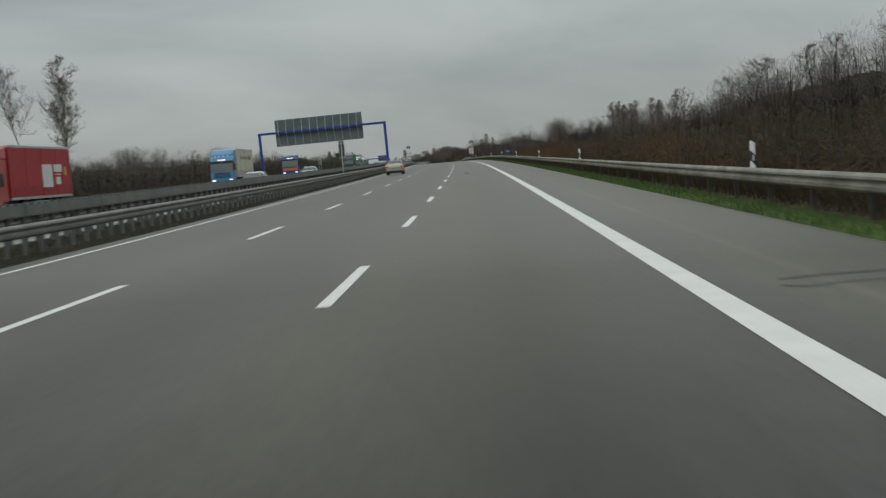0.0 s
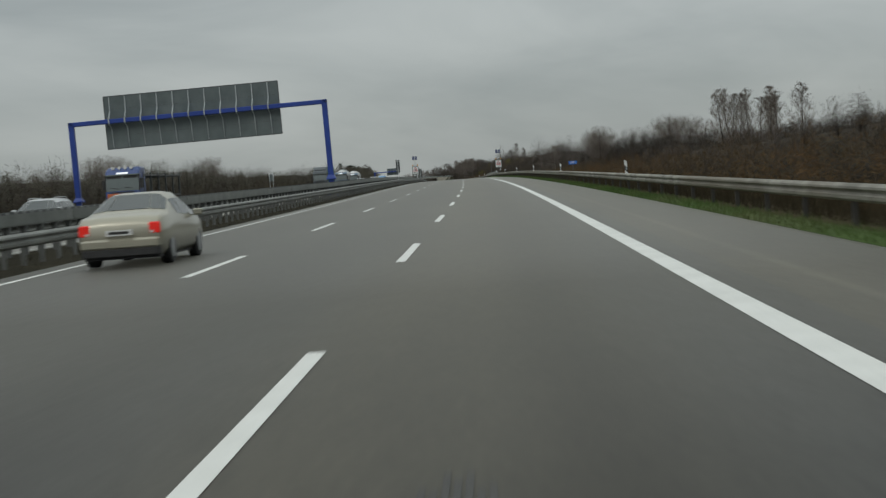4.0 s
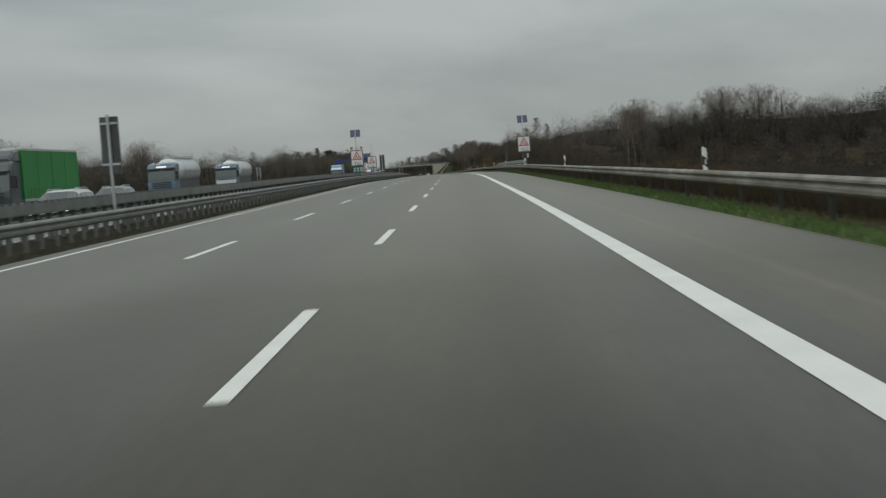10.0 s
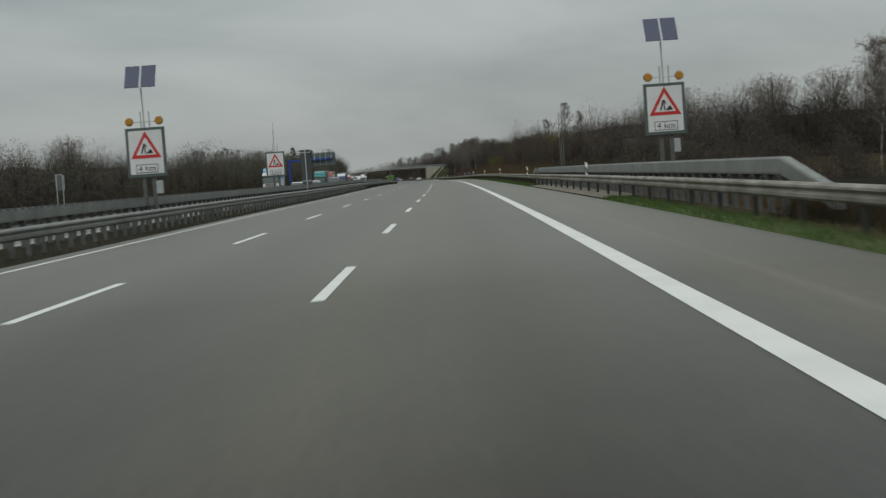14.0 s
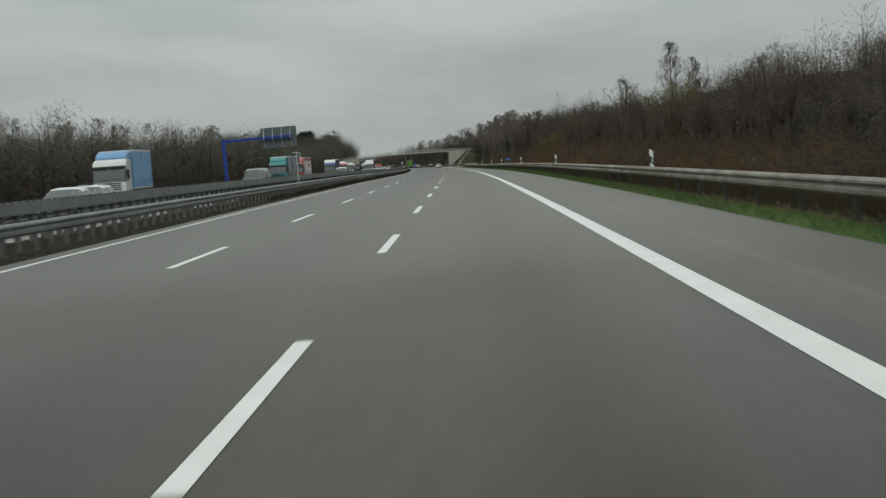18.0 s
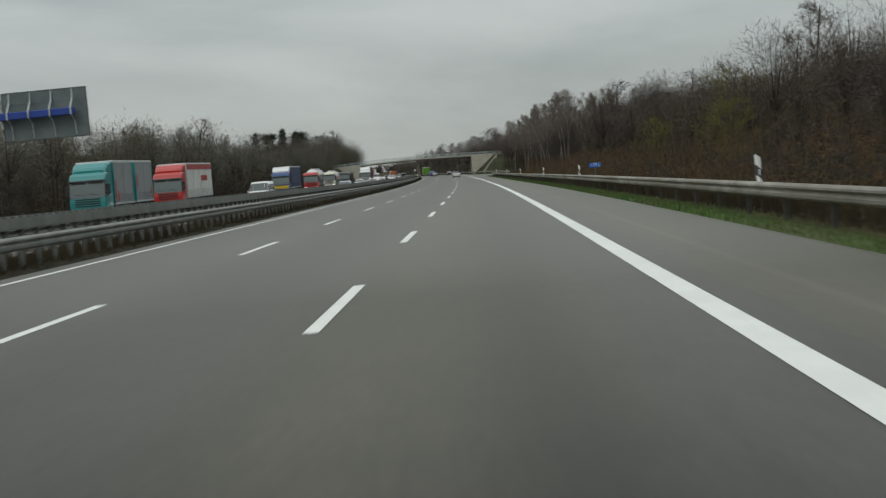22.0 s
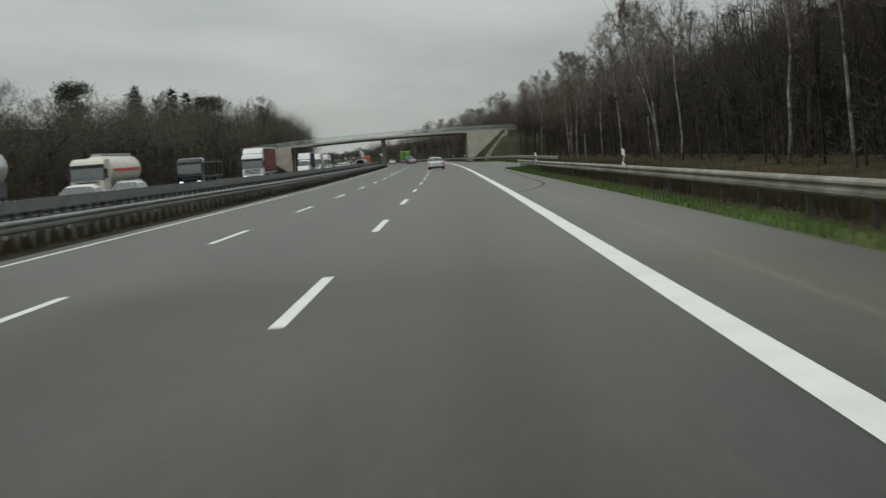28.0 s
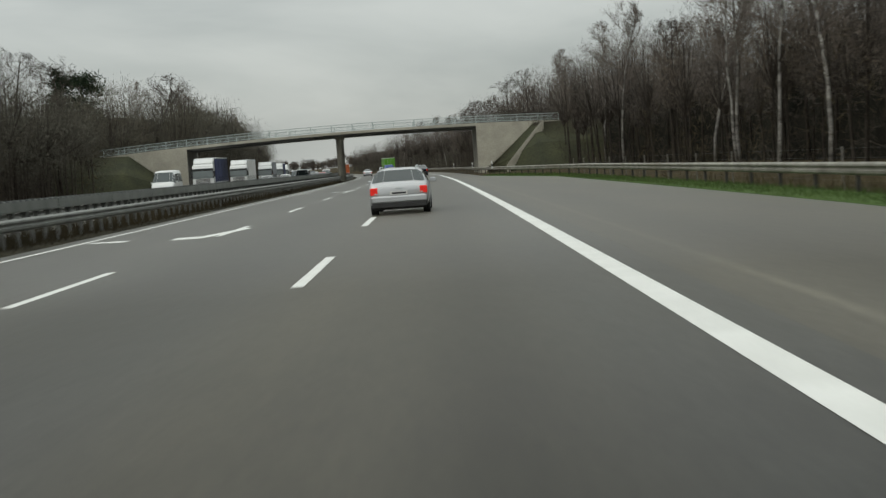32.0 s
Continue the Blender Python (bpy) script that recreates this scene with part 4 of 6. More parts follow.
        tagged(new(name + "_branches", me), "crossing low branches of " + label, "woodland", kind="stuff")
    # the dark heart: an added backing sheet, its colour holding the wood's inner shade
    if not core:
        return
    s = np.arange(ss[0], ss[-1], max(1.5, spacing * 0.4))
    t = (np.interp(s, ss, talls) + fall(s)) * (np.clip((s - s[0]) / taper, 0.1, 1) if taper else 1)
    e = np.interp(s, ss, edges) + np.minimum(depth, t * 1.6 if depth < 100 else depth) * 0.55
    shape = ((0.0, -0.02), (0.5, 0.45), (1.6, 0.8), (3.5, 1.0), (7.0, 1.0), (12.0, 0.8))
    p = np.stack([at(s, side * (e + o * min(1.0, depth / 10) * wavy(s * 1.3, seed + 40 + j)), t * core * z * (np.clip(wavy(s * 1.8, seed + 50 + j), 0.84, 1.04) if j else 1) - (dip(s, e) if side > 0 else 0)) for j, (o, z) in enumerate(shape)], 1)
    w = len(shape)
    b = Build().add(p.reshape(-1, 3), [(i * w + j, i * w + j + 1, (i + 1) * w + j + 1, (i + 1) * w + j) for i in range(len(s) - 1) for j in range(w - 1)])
    tagged(new(name, b.mesh(name, mats[3], True)), "dark undergrowth sheet painted as the shade inside " + label, "woodland", kind="stuff")


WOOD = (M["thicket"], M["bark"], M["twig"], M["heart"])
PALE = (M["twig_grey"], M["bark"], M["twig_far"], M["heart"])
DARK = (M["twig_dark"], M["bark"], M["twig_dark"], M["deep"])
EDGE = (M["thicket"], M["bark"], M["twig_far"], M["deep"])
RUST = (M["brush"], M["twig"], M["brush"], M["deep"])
R_S = [-60, 60, 129, 160, 178, 205, 219, 240, 420, 500, 540, 609, 643, 693, 719, 740, 755, 793, 812, 850, 910, 965, 985, 1010, 1035, 1080, 1122, 1164, 1500, 1880]
R_TALL = [10.1, 10.4, 8.8, 8.5, 6.6, 5.6, 4.4, 2.9, 2.6, 3.3, 4.7, 6.2, 7.2, 8.5, 7.7, 8.3, 8.1, 9.8, 10.2, 10.2, 11.8, 12.6, 12.4, 12.6, 12.8, 13.6, 15.6, 16.4, 14.5, 12]
R_EDGE = [24, 24, 24, 24, 24, 23, 22, 17, 18, 18, 18, 17, 16, 14.5, 14.2, 14, 14, 14, 14, 14.6, 15.6, 17.2, 17.5, 17.5, 17.5, 17.5, 17, 16.5, 14, 14]
L_S = [20, 300, 430, 500, 620, 674, 720, 792, 827, 897, 963, 1009, 1050, 1105, 1135, 1160, 1182, 1244, 1390, 1880]
L_TALL = [4.2, 5.0, 5.5, 6.7, 7.4, 8.9, 9.8, 10.4, 11.2, 11.7, 11.6, 12.8, 14.6, 16.2, 17.2, 18.2, 19, 19.4, 17.5, 14]
L_EDGE = [34] * 12 + [35, 37, 39, 36.5, 33, 30.5, 30.5, 30.5]
EDGE_LEFT = -34.0
edge_right = lambda s: np.interp(s, R_S, R_EDGE)
tall_right = lambda s: np.interp(s, R_S, R_TALL)
tall_left = lambda s: np.interp(s, L_S, L_TALL)
def cut(xs, ys, a, b):
    """The part of a polyline between a and b, as two lists."""
    x = [a] + [v for v in xs if a < v < b] + [b]
    return x, np.interp(x, xs, ys).tolist()


LEFT = (M["thicket"], M["bark"], M["twig_grey"], M["heart"])
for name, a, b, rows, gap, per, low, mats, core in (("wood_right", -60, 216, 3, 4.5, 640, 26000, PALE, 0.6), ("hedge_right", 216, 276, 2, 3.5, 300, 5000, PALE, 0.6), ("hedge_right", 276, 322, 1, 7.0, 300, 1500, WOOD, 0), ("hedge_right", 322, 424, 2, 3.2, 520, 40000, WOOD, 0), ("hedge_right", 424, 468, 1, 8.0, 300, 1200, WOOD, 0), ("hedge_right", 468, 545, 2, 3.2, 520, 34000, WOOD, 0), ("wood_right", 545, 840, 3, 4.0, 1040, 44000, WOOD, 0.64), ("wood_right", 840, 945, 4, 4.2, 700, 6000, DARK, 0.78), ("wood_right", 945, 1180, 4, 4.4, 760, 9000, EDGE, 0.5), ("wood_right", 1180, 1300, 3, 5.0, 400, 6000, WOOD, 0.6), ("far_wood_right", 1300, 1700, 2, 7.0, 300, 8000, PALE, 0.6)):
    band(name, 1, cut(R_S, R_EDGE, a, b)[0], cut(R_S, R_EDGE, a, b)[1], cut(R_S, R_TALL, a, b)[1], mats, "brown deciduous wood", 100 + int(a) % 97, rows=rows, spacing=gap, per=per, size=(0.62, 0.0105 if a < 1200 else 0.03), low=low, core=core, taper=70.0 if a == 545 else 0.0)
for name, a, b, rows, gap, per, low in (("hedge_left", 20, 620, 2, 3.5, 320, 16000), ("wood_left", 620, 1000, 3, 4.5, 840, 26000), ("wood_left", 1000, 1260, 4, 4.4, 840, 16000), ("wood_left", 1260, 1400, 2, 5.0, 500, 6000), ("far_wood_left", 1400, 1700, 2, 7.0, 300, 8000)):
    band(name, -1, cut(L_S, L_EDGE, a, b)[0], cut(L_S, L_EDGE, a, b)[1], cut(L_S, L_TALL, a, b)[1], LEFT, "grey-brown deciduous wood", 200 + int(a) % 97, 11.0, rows, gap, per, (0.6, 0.0185 if a < 1300 else 0.03), low, 0.6, 0.36)
band("closing_wood", 1, [1720, 1800], [-80, -80], [9.5, 9.5], WOOD, "far deciduous wood beyond the bend", 600, 190, 22, 9.0, 300, (2.0, 0.06), 8000, 0.75)
band("hill_wood", 1, [400, 525, 640, 700, 743, 815, 900, 1020, 1100], [84.0, 84.5, 85.6, 86.2, 86.6, 87.3, 88.1, 89.3, 90.0], [10.8, 11.5, 12.6, 13.9, 15.6, 18.8, 20.7, 24.8, 25.3], (M["thicket"], M["bark"], M["twig_dark"], M["deep"]), "distant deciduous wood", 300, 26, 3, 5.5, 430, (1.2, 0.033), 16000, 0.62)
band("deep_wood_right", 1, [620, 700, 812, 910, 1050, 1110], [38] * 6, [12.4, 14, 17.1, 19, 19.3, 19.5], EDGE, "brown deciduous wood on rising ground", 350, 9.0, 2, 5.0, 420, (0.9, 0.02), 6000, 0.66, taper=90.0)
band("distant_wood", -1, [440, 517, 584, 624, 680, 776, 835, 937, 1087, 1180], [130.0, 129.5, 128.9, 128.5, 128.0, 127.1, 126.5, 125.5, 124.1, 123.2], [9.2, 10.7, 12.4, 14.7, 16.5, 16.5, 18.9, 23.5, 25.3, 25.8], PALE, "distant grey deciduous wood", 400, 22, 2, 7.0, 460, (1.4, 0.03), 8000, 0.6)
band("brush_right", 1, [-60, 30, 220, 290, 400, 425, 460, 480, 540, 620, 700, 830, 850], [7.2, 7.4, 8.4, 8.6, 9.4, 9.4, 9.4, 9.4, 9.6, 8.6, 7.6, 7.4, 8], [2.8, 2.9, 2.2, 1.2, 0.9, 0.35, 0.35, 1.0, 1.4, 2.5, 3.3, 3.4, 0.6], RUST, "rust-brown leafless brush", 500, 7.0, 3, 2.8, 225, (0.5, 0.0065), 120000, 0.3, 0.42)
for s0, lat, tall in ((326, 36.5, 10.8), (331, 38, 10.0), (336, 39.4, 11.2), (341, 41, 10.4), (346, 44, 11.4), (351, 48, 11.6), (356, 54, 12.2), (362, 52, 11.4), (369, 50, 10.6), (376, 53, 11.6), (384, 56, 11.4)):
    tree("poplar", s0, lat, tall, int(s0))
for s0, lat, tall in ((858, 123.7, 23.5), (864, 125.8, 24.5), (846, 129.6, 21.4), (1043, 127.5, 25.6), (971, 126.8, 24.2), (946, 90.6, 23.5), (952, 92.6, 22.5), (1010, 97.2, 24.9), (890, 83.0, 23.7), (895, 84.1, 23.2), (990, 140.0, 29.8), (998, 141.1, 30.8), (1008, 142.2, 29.4)):
    tree("fan", s0, lat, tall, int(s0))
for s0, lat, tall in ((856, -168.3, 24.7), (866, -166.2, 24.1), (840, -170.4, 22.9), (934, -123.5, 22.9), (940, -125.5, 22.0), (680, -126.0, 17.0)):
    tree("fan", s0, lat, tall, int(s0))

rng = np.random.default_rng(21)
k = 0
for s in np.arange(20, 1480, 13.0):
    k += 1
    q, lat = s + rng.uniform(-3, 3), float(edge_right(s)) + rng.uniform(3, 10)
    if 1112 < q < 1166 or 212 < q < 545:
        continue
    birchy = 0.3 if q > 900 else 0.2 if q > 800 else 0.08
    kind = "birch" if rng.uniform() < birchy else "willow" if 640 < q < 790 and rng.uniform() < 0.3 else "oak"
    tall = float(tall_right(q)) * rng.uniform(0.9, 1.12) if not 970 < q < 1070 else rng.uniform(11.5, 15)
    tree(kind, q, lat, min(tall, 7.5) if kind == "willow" else tall, k)
for s in np.arange(630, 1480, 15.0):
    k += 1
    q, lat = s + rng.uniform(-4, 4), EDGE_LEFT - rng.uniform(4, 11)
    if 1120 < q < 1160:
        continue
    tree("birch" if rng.uniform() < 0.12 else "oak", q, lat, float(tall_left(q)) * rng.uniform(0.84, 1.04), k)
# trees that stand out
for kind, s, lat, tall in (("poplar", 702, 26, 14.2), ("poplar", 706, 28, 12.5), ("oak", 760, 27, 13.0), ("birch", 961, 19, 14.5), ("birch", 965, 20, 14), ("birch", 857, 16.2, 12), ("birch", 860, 16.8, 12.5), ("birch", 870, 15.4, 13), ("birch", 872.5, 15.2, 13), ("birch", 878, 16.3, 14), ("birch", 880, 15.4, 13.5), ("birch", 893, 15.8, 13),
                           ("birch", 927, 16.2, 13.5), ("birch", 940, 16.6, 14), ("birch", 945, 17.2, 15), ("birch", 976, 18, 15), ("birch", 993, 18, 14.5), ("birch", 1012, 18, 15), ("birch", 1021, 17.8, 15), ("birch", 1032, 18, 15), ("birch", 1034, 18.6, 15), ("birch", 1044, 19, 15), ("birch", 1081, 18, 16), ("birch", 1098, 18.6, 15),
                           ("birch", 488, 24, 7.0), ("birch", 486, 23, 8.0), ("oak", 492, 25, 6.4),
                           ("birch", 127, -36, 13.0), ("birch", 131, -37, 11.5), ("birch", 124, -38.5, 13.5), ("birch", 136, -38, 10),
                           ("willow", 716.5, 12.6, 4.2), ("willow", 746, 12.8, 4.4), ("willow", 720, 13.2, 4.6), ("conifer", 1198, -58, 20.5), ("conifer", 1184, -51, 18.8), ("conifer", 1172, -52, 18), ("conifer", 968, -44, 12.2), ("conifer", 1012, -46, 13.4), ("conifer", 1066, -48, 15.4), ("conifer", 1090, -46, 15.8), ("fan", 845, -44, 10), ("fan", 852, -46, 10.4)):
    k += 1
    tree(kind, s, lat, tall, k)
for kinds in KINDS.values():
    for ob in kinds:
        for o in (*ob.children_recursive, ob):
            bpy.data.objects.remove(o)


# ---- gantries and signs
def panel_back(parent, x0, x1, z0, z1, y, ribs, beam):
    """The back of a big sign: plates with joints, upright ribs and a thin rim."""
    n = 4
    for i in range(n):
        a, c = z0 + (z1 - z0) * i / n, z0 + (z1 - z0) * (i + 1) / n
        part("plate", Build().box(x0, x1, y - 0.02, y + 0.02, a + 0.008, c - 0.008), M["sign_back"], parent)
    b = Build()
    for s in ((x0 - 0.03, x0 + 0.03, z0, z1), (x1 - 0.03, x1 + 0.03, z0, z1), (x0, x1, z0 - 0.03, z0 + 0.03), (x0, x1, z1 - 0.03, z1 + 0.03)):
        b.box(s[0], s[1], y - 0.035, y + 0.035, s[2], s[3])
    part("rim", b, M["dark_steel"], parent)
    part("backing", Build().box(x0 + 0.03, x1 - 0.03, y + 0.022, y + 0.034, z0 + 0.03, z1 - 0.03), M["dark_steel"], parent)
    for i in range(ribs):
        x, mid = x0 + (x1 - x0) * (i + 0.35) / ribs, beam
        r = Build().tube([(x, y - 0.05, z1 - 0.05), (x, y - 0.12, mid + 0.75), (x, -0.25, mid + 0.2), (x, -0.26, mid - 0.18), (x + 0.05, y - 0.2, mid - 0.5), (x + 0.06, y - 0.05, z0 + 0.08)], [0.035, 0.045, 0.05, 0.05, 0.035, 0.03], 5)
        part("rib", r, M["alu"], parent)


g = thing("sign_gantry", put(224, -21.2) @ Matrix.Rotation(radians(-1.2), 4, "Y"), "blue steel gantry with a big grey-backed sign over the road", "gantry")
for x, z in ((9.7, 7.22), (-9.6, 7.22)):
    b = Build().box(x - 0.2, x + 0.2, -0.2, 0.2, 0.0, z, 0.03)
    b.box(x - 0.4, x + 0.4, -0.35, 0.35, -0.4, 0.12).add([(x - 0.38, -0.03, 0.1), (x - 0.38, 0.03, 0.1), (x - 0.2, 0.03, 1.0), (x - 0.2, -0.03, 1.0)], [(0, 1, 2, 3)])
    b.add([(x + 0.38, -0.03, 0.1), (x + 0.38, 0.03, 0.1), (x + 0.2, 0.03, 1.0), (x + 0.2, -0.03, 1.0)], [(3, 2, 1, 0)])
    post = part("post", b, M["blue"], g)
    part("foot_plate", Build().loft([[(x - w, -d, h), (x + w, -d, h), (x + w, d, h), (x - w, d, h)] for w, d, h in ((0.36, 0.34, 1.16), (0.36, 0.34, 1.24), (0.22, 0.22, 1.5))]), M["blue"], post)
part("crossbeam", Build().box(-9.8, 9.9, -0.2, 0.2, 6.88, 7.22, 0.03), M["blue"], g)
panel_back(g, -7.1, 6.25, 4.98, 8.98, 0.5, 11, 7.05)

g = thing("cantilever_gantry", put(725.8, -31.0) @ Matrix.Rotation(radians(-1.0), 4, "Y"), "blue steel cantilever gantry with a grey-backed sign over the far lanes", "gantry")
b = Build().box(-0.24, 0.24, -0.2, 0.2, 0.0, 6.6, 0.03).box(-0.4, 0.4, -0.35, 0.35, -0.4, 0.12)
part("post", b, M["blue"], g)
part("crossbeam", Build().box(-0.24, 9.2, -0.18, 0.18, 6.1, 6.5, 0.03), M["blue"], g)
panel_back(g, 5.05, 9.8, 4.9, 7.6, 0.45, 4, 6.3)


def column_sign(s, lat, wide, z0, z1, arch=False):
    """A narrow variable sign from behind, on its mast."""
    g = thing("column_sign", put(s, lat), "narrow dark grey traffic display seen from behind on a steel mast", "traffic sign", "column signs")
    for x in (-wide / 2, 0.015):
        part("cabinet", Build().box(x, x + wide / 2 - 0.015, 0.02, 0.2, z0, z1, 0.02), M["dark_steel"], g)
    part("mast", Build().tube([(0, -0.05, -0.1), (0, -0.05, z1 + 0.06)], 0.05, 8), M["alu"], g)
    for z in (z0 + 0.2, z1 - 0.25):
        part("bracket", Build().box(-wide / 2, wide / 2, -0.02, 0.03, z, z + 0.07), M["alu"], g)
    part("control_box", Build().box(0.06, 0.3, -0.1, 0.1, z0 - 0.1, z0 + 0.2, 0.02), M["dark_steel"], g)
    if arch:
        part("arch", Build().tube([(-0.3, -0.08, z1), (0.1, -0.08, z1 + 0.02), (0.22, -0.08, z1 - 0.06), (0.26, -0.08, z1 - 0.2), (0.26, -0.08, z0 + 0.3), (0.2, -0.08, z0 + 0.14), (0.0, -0.08, z0 + 0.1)], 0.03, 6), M["alu"], g)


column_sign(126.4, -11.24, 0.5, 1.8, 3.5, True)
column_sign(335.5, -11.2, 0.58, 1.9, 3.66)
column_sign(528, -11.5, 0.8, 1.2, 3.95)
column_sign(626.7, -11.3, 0.22, 1.75, 2.7, True)


def letters(text, size, mat, parent, x, y, z, label=""):
    c = bpy.data.curves.new("lettering", "FONT")
    c.body, c.size, c.align_x, c.align_y, c.extrude, c.resolution_u = text, size, "CENTER", "CENTER", 0.002, 3
    o = bpy.data.objects.new("lettering", c)
    me = bpy.data.meshes.new_from_object(o)
    bpy.data.objects.remove(o)
    me.materials.clear()
    me.materials.append(mat)
    ob = part("lettering", me, None, parent, label)
    ob.matrix_local = pose(x, y, z, 90, 0, 0)
    return ob


def flat(points, y, thick=0.004):
    """A plate with the given outline (x, z), thick towards the viewer."""
    n = len(points)
    pts = [(x, y, z) for x, z in points] + [(x, y - thick, z) for x, z in points]
    return Build().add(pts, [tuple(range(n))[::-1], tuple(range(n, 2 * n))] + [(i, (i + 1) % n, n + (i + 1) % n, n + i) for i in range(n)])


def works_sign(s, lat, z0, wide, tall, solar, text, label, face=0.0):
    g = thing("roadworks_sign", put(s, lat, 0.0, face), label, "traffic sign", "roadworks signs")
    h, z1 = wide / 2, z0 + tall
    part("panel", Build().box(-h, h, 0.0, 0.1, z0, z1, 0.02), M["sign_green"], g, "dark grey-green frame panel")
    part("face", Build().box(-h + 0.11, h - 0.11, -0.006, 0.02, z0 + 0.13, z1 - 0.11), M["sign_white"], g)
    cz, r = z0 + tall * 0.63, wide * 0.39
    tri = [(-r, cz - r * 0.8), (r, cz - r * 0.8), (0, cz + r * 0.98)]
    part("triangle", flat(tri, -0.008), M["sign_red"], g, "red warning triangle")
    k = 0.66
    mid = cz - 0.16 * r
    part("triangle_field", flat([(x * k, mid + (z - mid) * k) for x, z in tri], -0.013), M["sign_white"], g)
    part("heap", flat([(r * 0.02, cz - r * 0.5), (r * 0.5, cz - r * 0.5), (r * 0.3, cz - r * 0.2)], -0.018), M["sign_black"], g, "black heap of the roadworks symbol")
    b = flat([(-r * 0.34, cz - r * 0.5), (-r * 0.24, cz - r * 0.5), (-r * 0.08, cz + 0.02 * r), (-r * 0.16, cz + 0.1 * r)], -0.018)
    q = flat([(-r * 0.06, cz - r * 0.5), (r * 0.02, cz - r * 0.5), (-r * 0.04, cz - 0.05 * r), (-r * 0.12, cz - 0.02 * r)], -0.018)
    b.add(q.v, q.f)
    q = flat([(-r * 0.2, cz + 0.12 * r), (-r * 0.02, cz + 0.16 * r), (r * 0.08, cz - 0.06 * r), (r * 0.02, cz - 0.1 * r)], -0.018)
    b.add(q.v, q.f)
    part("symbol", b, M["sign_black"], g, "black bars of the roadworks symbol")
    zt = z0 + 0.33
    part("text_border", flat([(-r * 0.72, zt - 0.16), (r * 0.72, zt - 0.16), (r * 0.72, zt + 0.17), (-r * 0.72, zt + 0.17)], -0.009), M["sign_black"], g)
    part("text_field", flat([(-r * 0.68, zt - 0.135), (r * 0.68, zt - 0.135), (r * 0.68, zt + 0.145), (-r * 0.68, zt + 0.145)], -0.014), M["sign_white"], g)
    letters(text, 0.33, M["sign_black"], g, 0, -0.02, zt)
    for x in (-0.18, 0.2):
        part("leg", Build().box(x - 0.07, x + 0.07, 0.1, 0.2, -0.3, z0 + 0.3), M["post_steel"], g)
    part("control_box", Build().box(0.26, 0.5, 0.1, 0.35, z0 - 0.65, z0 - 0.15, 0.02), M["alu"], g)
    part("mast", Build().tube([(0, 0.05, z1 - 0.1), (-0.02, 0.05, z1 + 1.5)], 0.03, 8), M["alu"], g)
    for x in (-0.12, 0.2):
        part("aerial", Build().tube([(x, 0.06, z1 - 0.05), (x, 0.06, z1 + 0.62)], 0.028, 6), M["alu"], g)
    if not solar:
        part("aerial", Build().tube([(0.0, 0.06, z1 + 1.4), (0.01, 0.06, z1 + 2.1)], 0.018, 6), M["alu"], g)
        return
    part("lamp_bar", Build().tube([(-0.56, 0.03, z1 + 0.22), (0.58, 0.03, z1 + 0.22)], 0.016, 6), M["alu"], g)
    for x in (-0.56, 0.58):
        lamp = part("warning_lamp", Build().tube([(x, -0.09, z1 + 0.24), (x, -0.05, z1 + 0.24), (x, 0.1, z1 + 0.24)], [0.13, 0.155, 0.1], 18), M["amber"], g, "amber warning lamp", smooth=False)
        part("housing", Build().tube([(x, 0.0, z1 + 0.24), (x, 0.16, z1 + 0.24)], [0.165, 0.09], 18), M["plastic_black"], lamp)
    # two tilted solar panels on a short cross bar
    zc = z1 + 1.95
    part("panel_bar", Build().tube([(-0.4, 0.06, zc - 0.05), (0.4, 0.06, zc - 0.05)], 0.025, 6), M["alu"], g)
    for x in (-0.31, 0.31):
        pts = [(x - 0.29, -0.28, zc - 0.42), (x + 0.29, -0.28, zc - 0.42), (x + 0.29, 0.3, zc + 0.42), (x - 0.29, 0.3, zc + 0.42)]
        n = Vector((0, 0.82, -0.57)) * 0.03
        p = Build().add(pts + [tuple(Vector(q) + n) for q in pts], [(0, 1, 2, 3), (7, 6, 5, 4), (0, 4, 5, 1), (1, 5, 6, 2), (2, 6, 7, 3), (3, 7, 4, 0)])
        sp = part("solar_panel", p, M["solar"], g, "dark blue solar panel")
        off = Vector((0, -0.82, 0.57)) * 0.004
        grid = Build()
        for i in range(0, 2):
            f = i
            a, c = Vector(pts[0]).lerp(Vector(pts[1]), f) + off, Vector(pts[3]).lerp(Vector(pts[2]), f) + off
            w = Vector((0.014, 0, 0))
            grid.add([a - w, a + w, c + w, c - w], [(0, 1, 2, 3)])
        part("cell_lines", grid, M["alu"], sp)


works_sign(460.8, 7.93, 2.1, 1.5, 1.88, True, "4 km", "roadworks warning sign with lamps and solar panels behind guardrail")
works_sign(463.4, -11.56, 1.92, 1.5, 1.9, True, "4 km", "roadworks warning sign with lamps and solar panels in the median")
works_sign(514.6, -12.48, 1.86, 1.4, 1.82, False, "3 km", "roadworks warning sign with aerials beside the opposite carriageway")

g = thing("aerial_mast", put(506.5, 7.6), "slim grey steel aerial mast behind the barrier", "mast")
for x, top in ((-0.1, 4.6), (0.12, 5.4), (0.0, 3.6)):
    part("pole", Build().tube([(x, 0, -0.1), (x, 0, top * 0.6), (x, 0, top)], [0.03, 0.024, 0.01], 6), M["post_steel"], g)


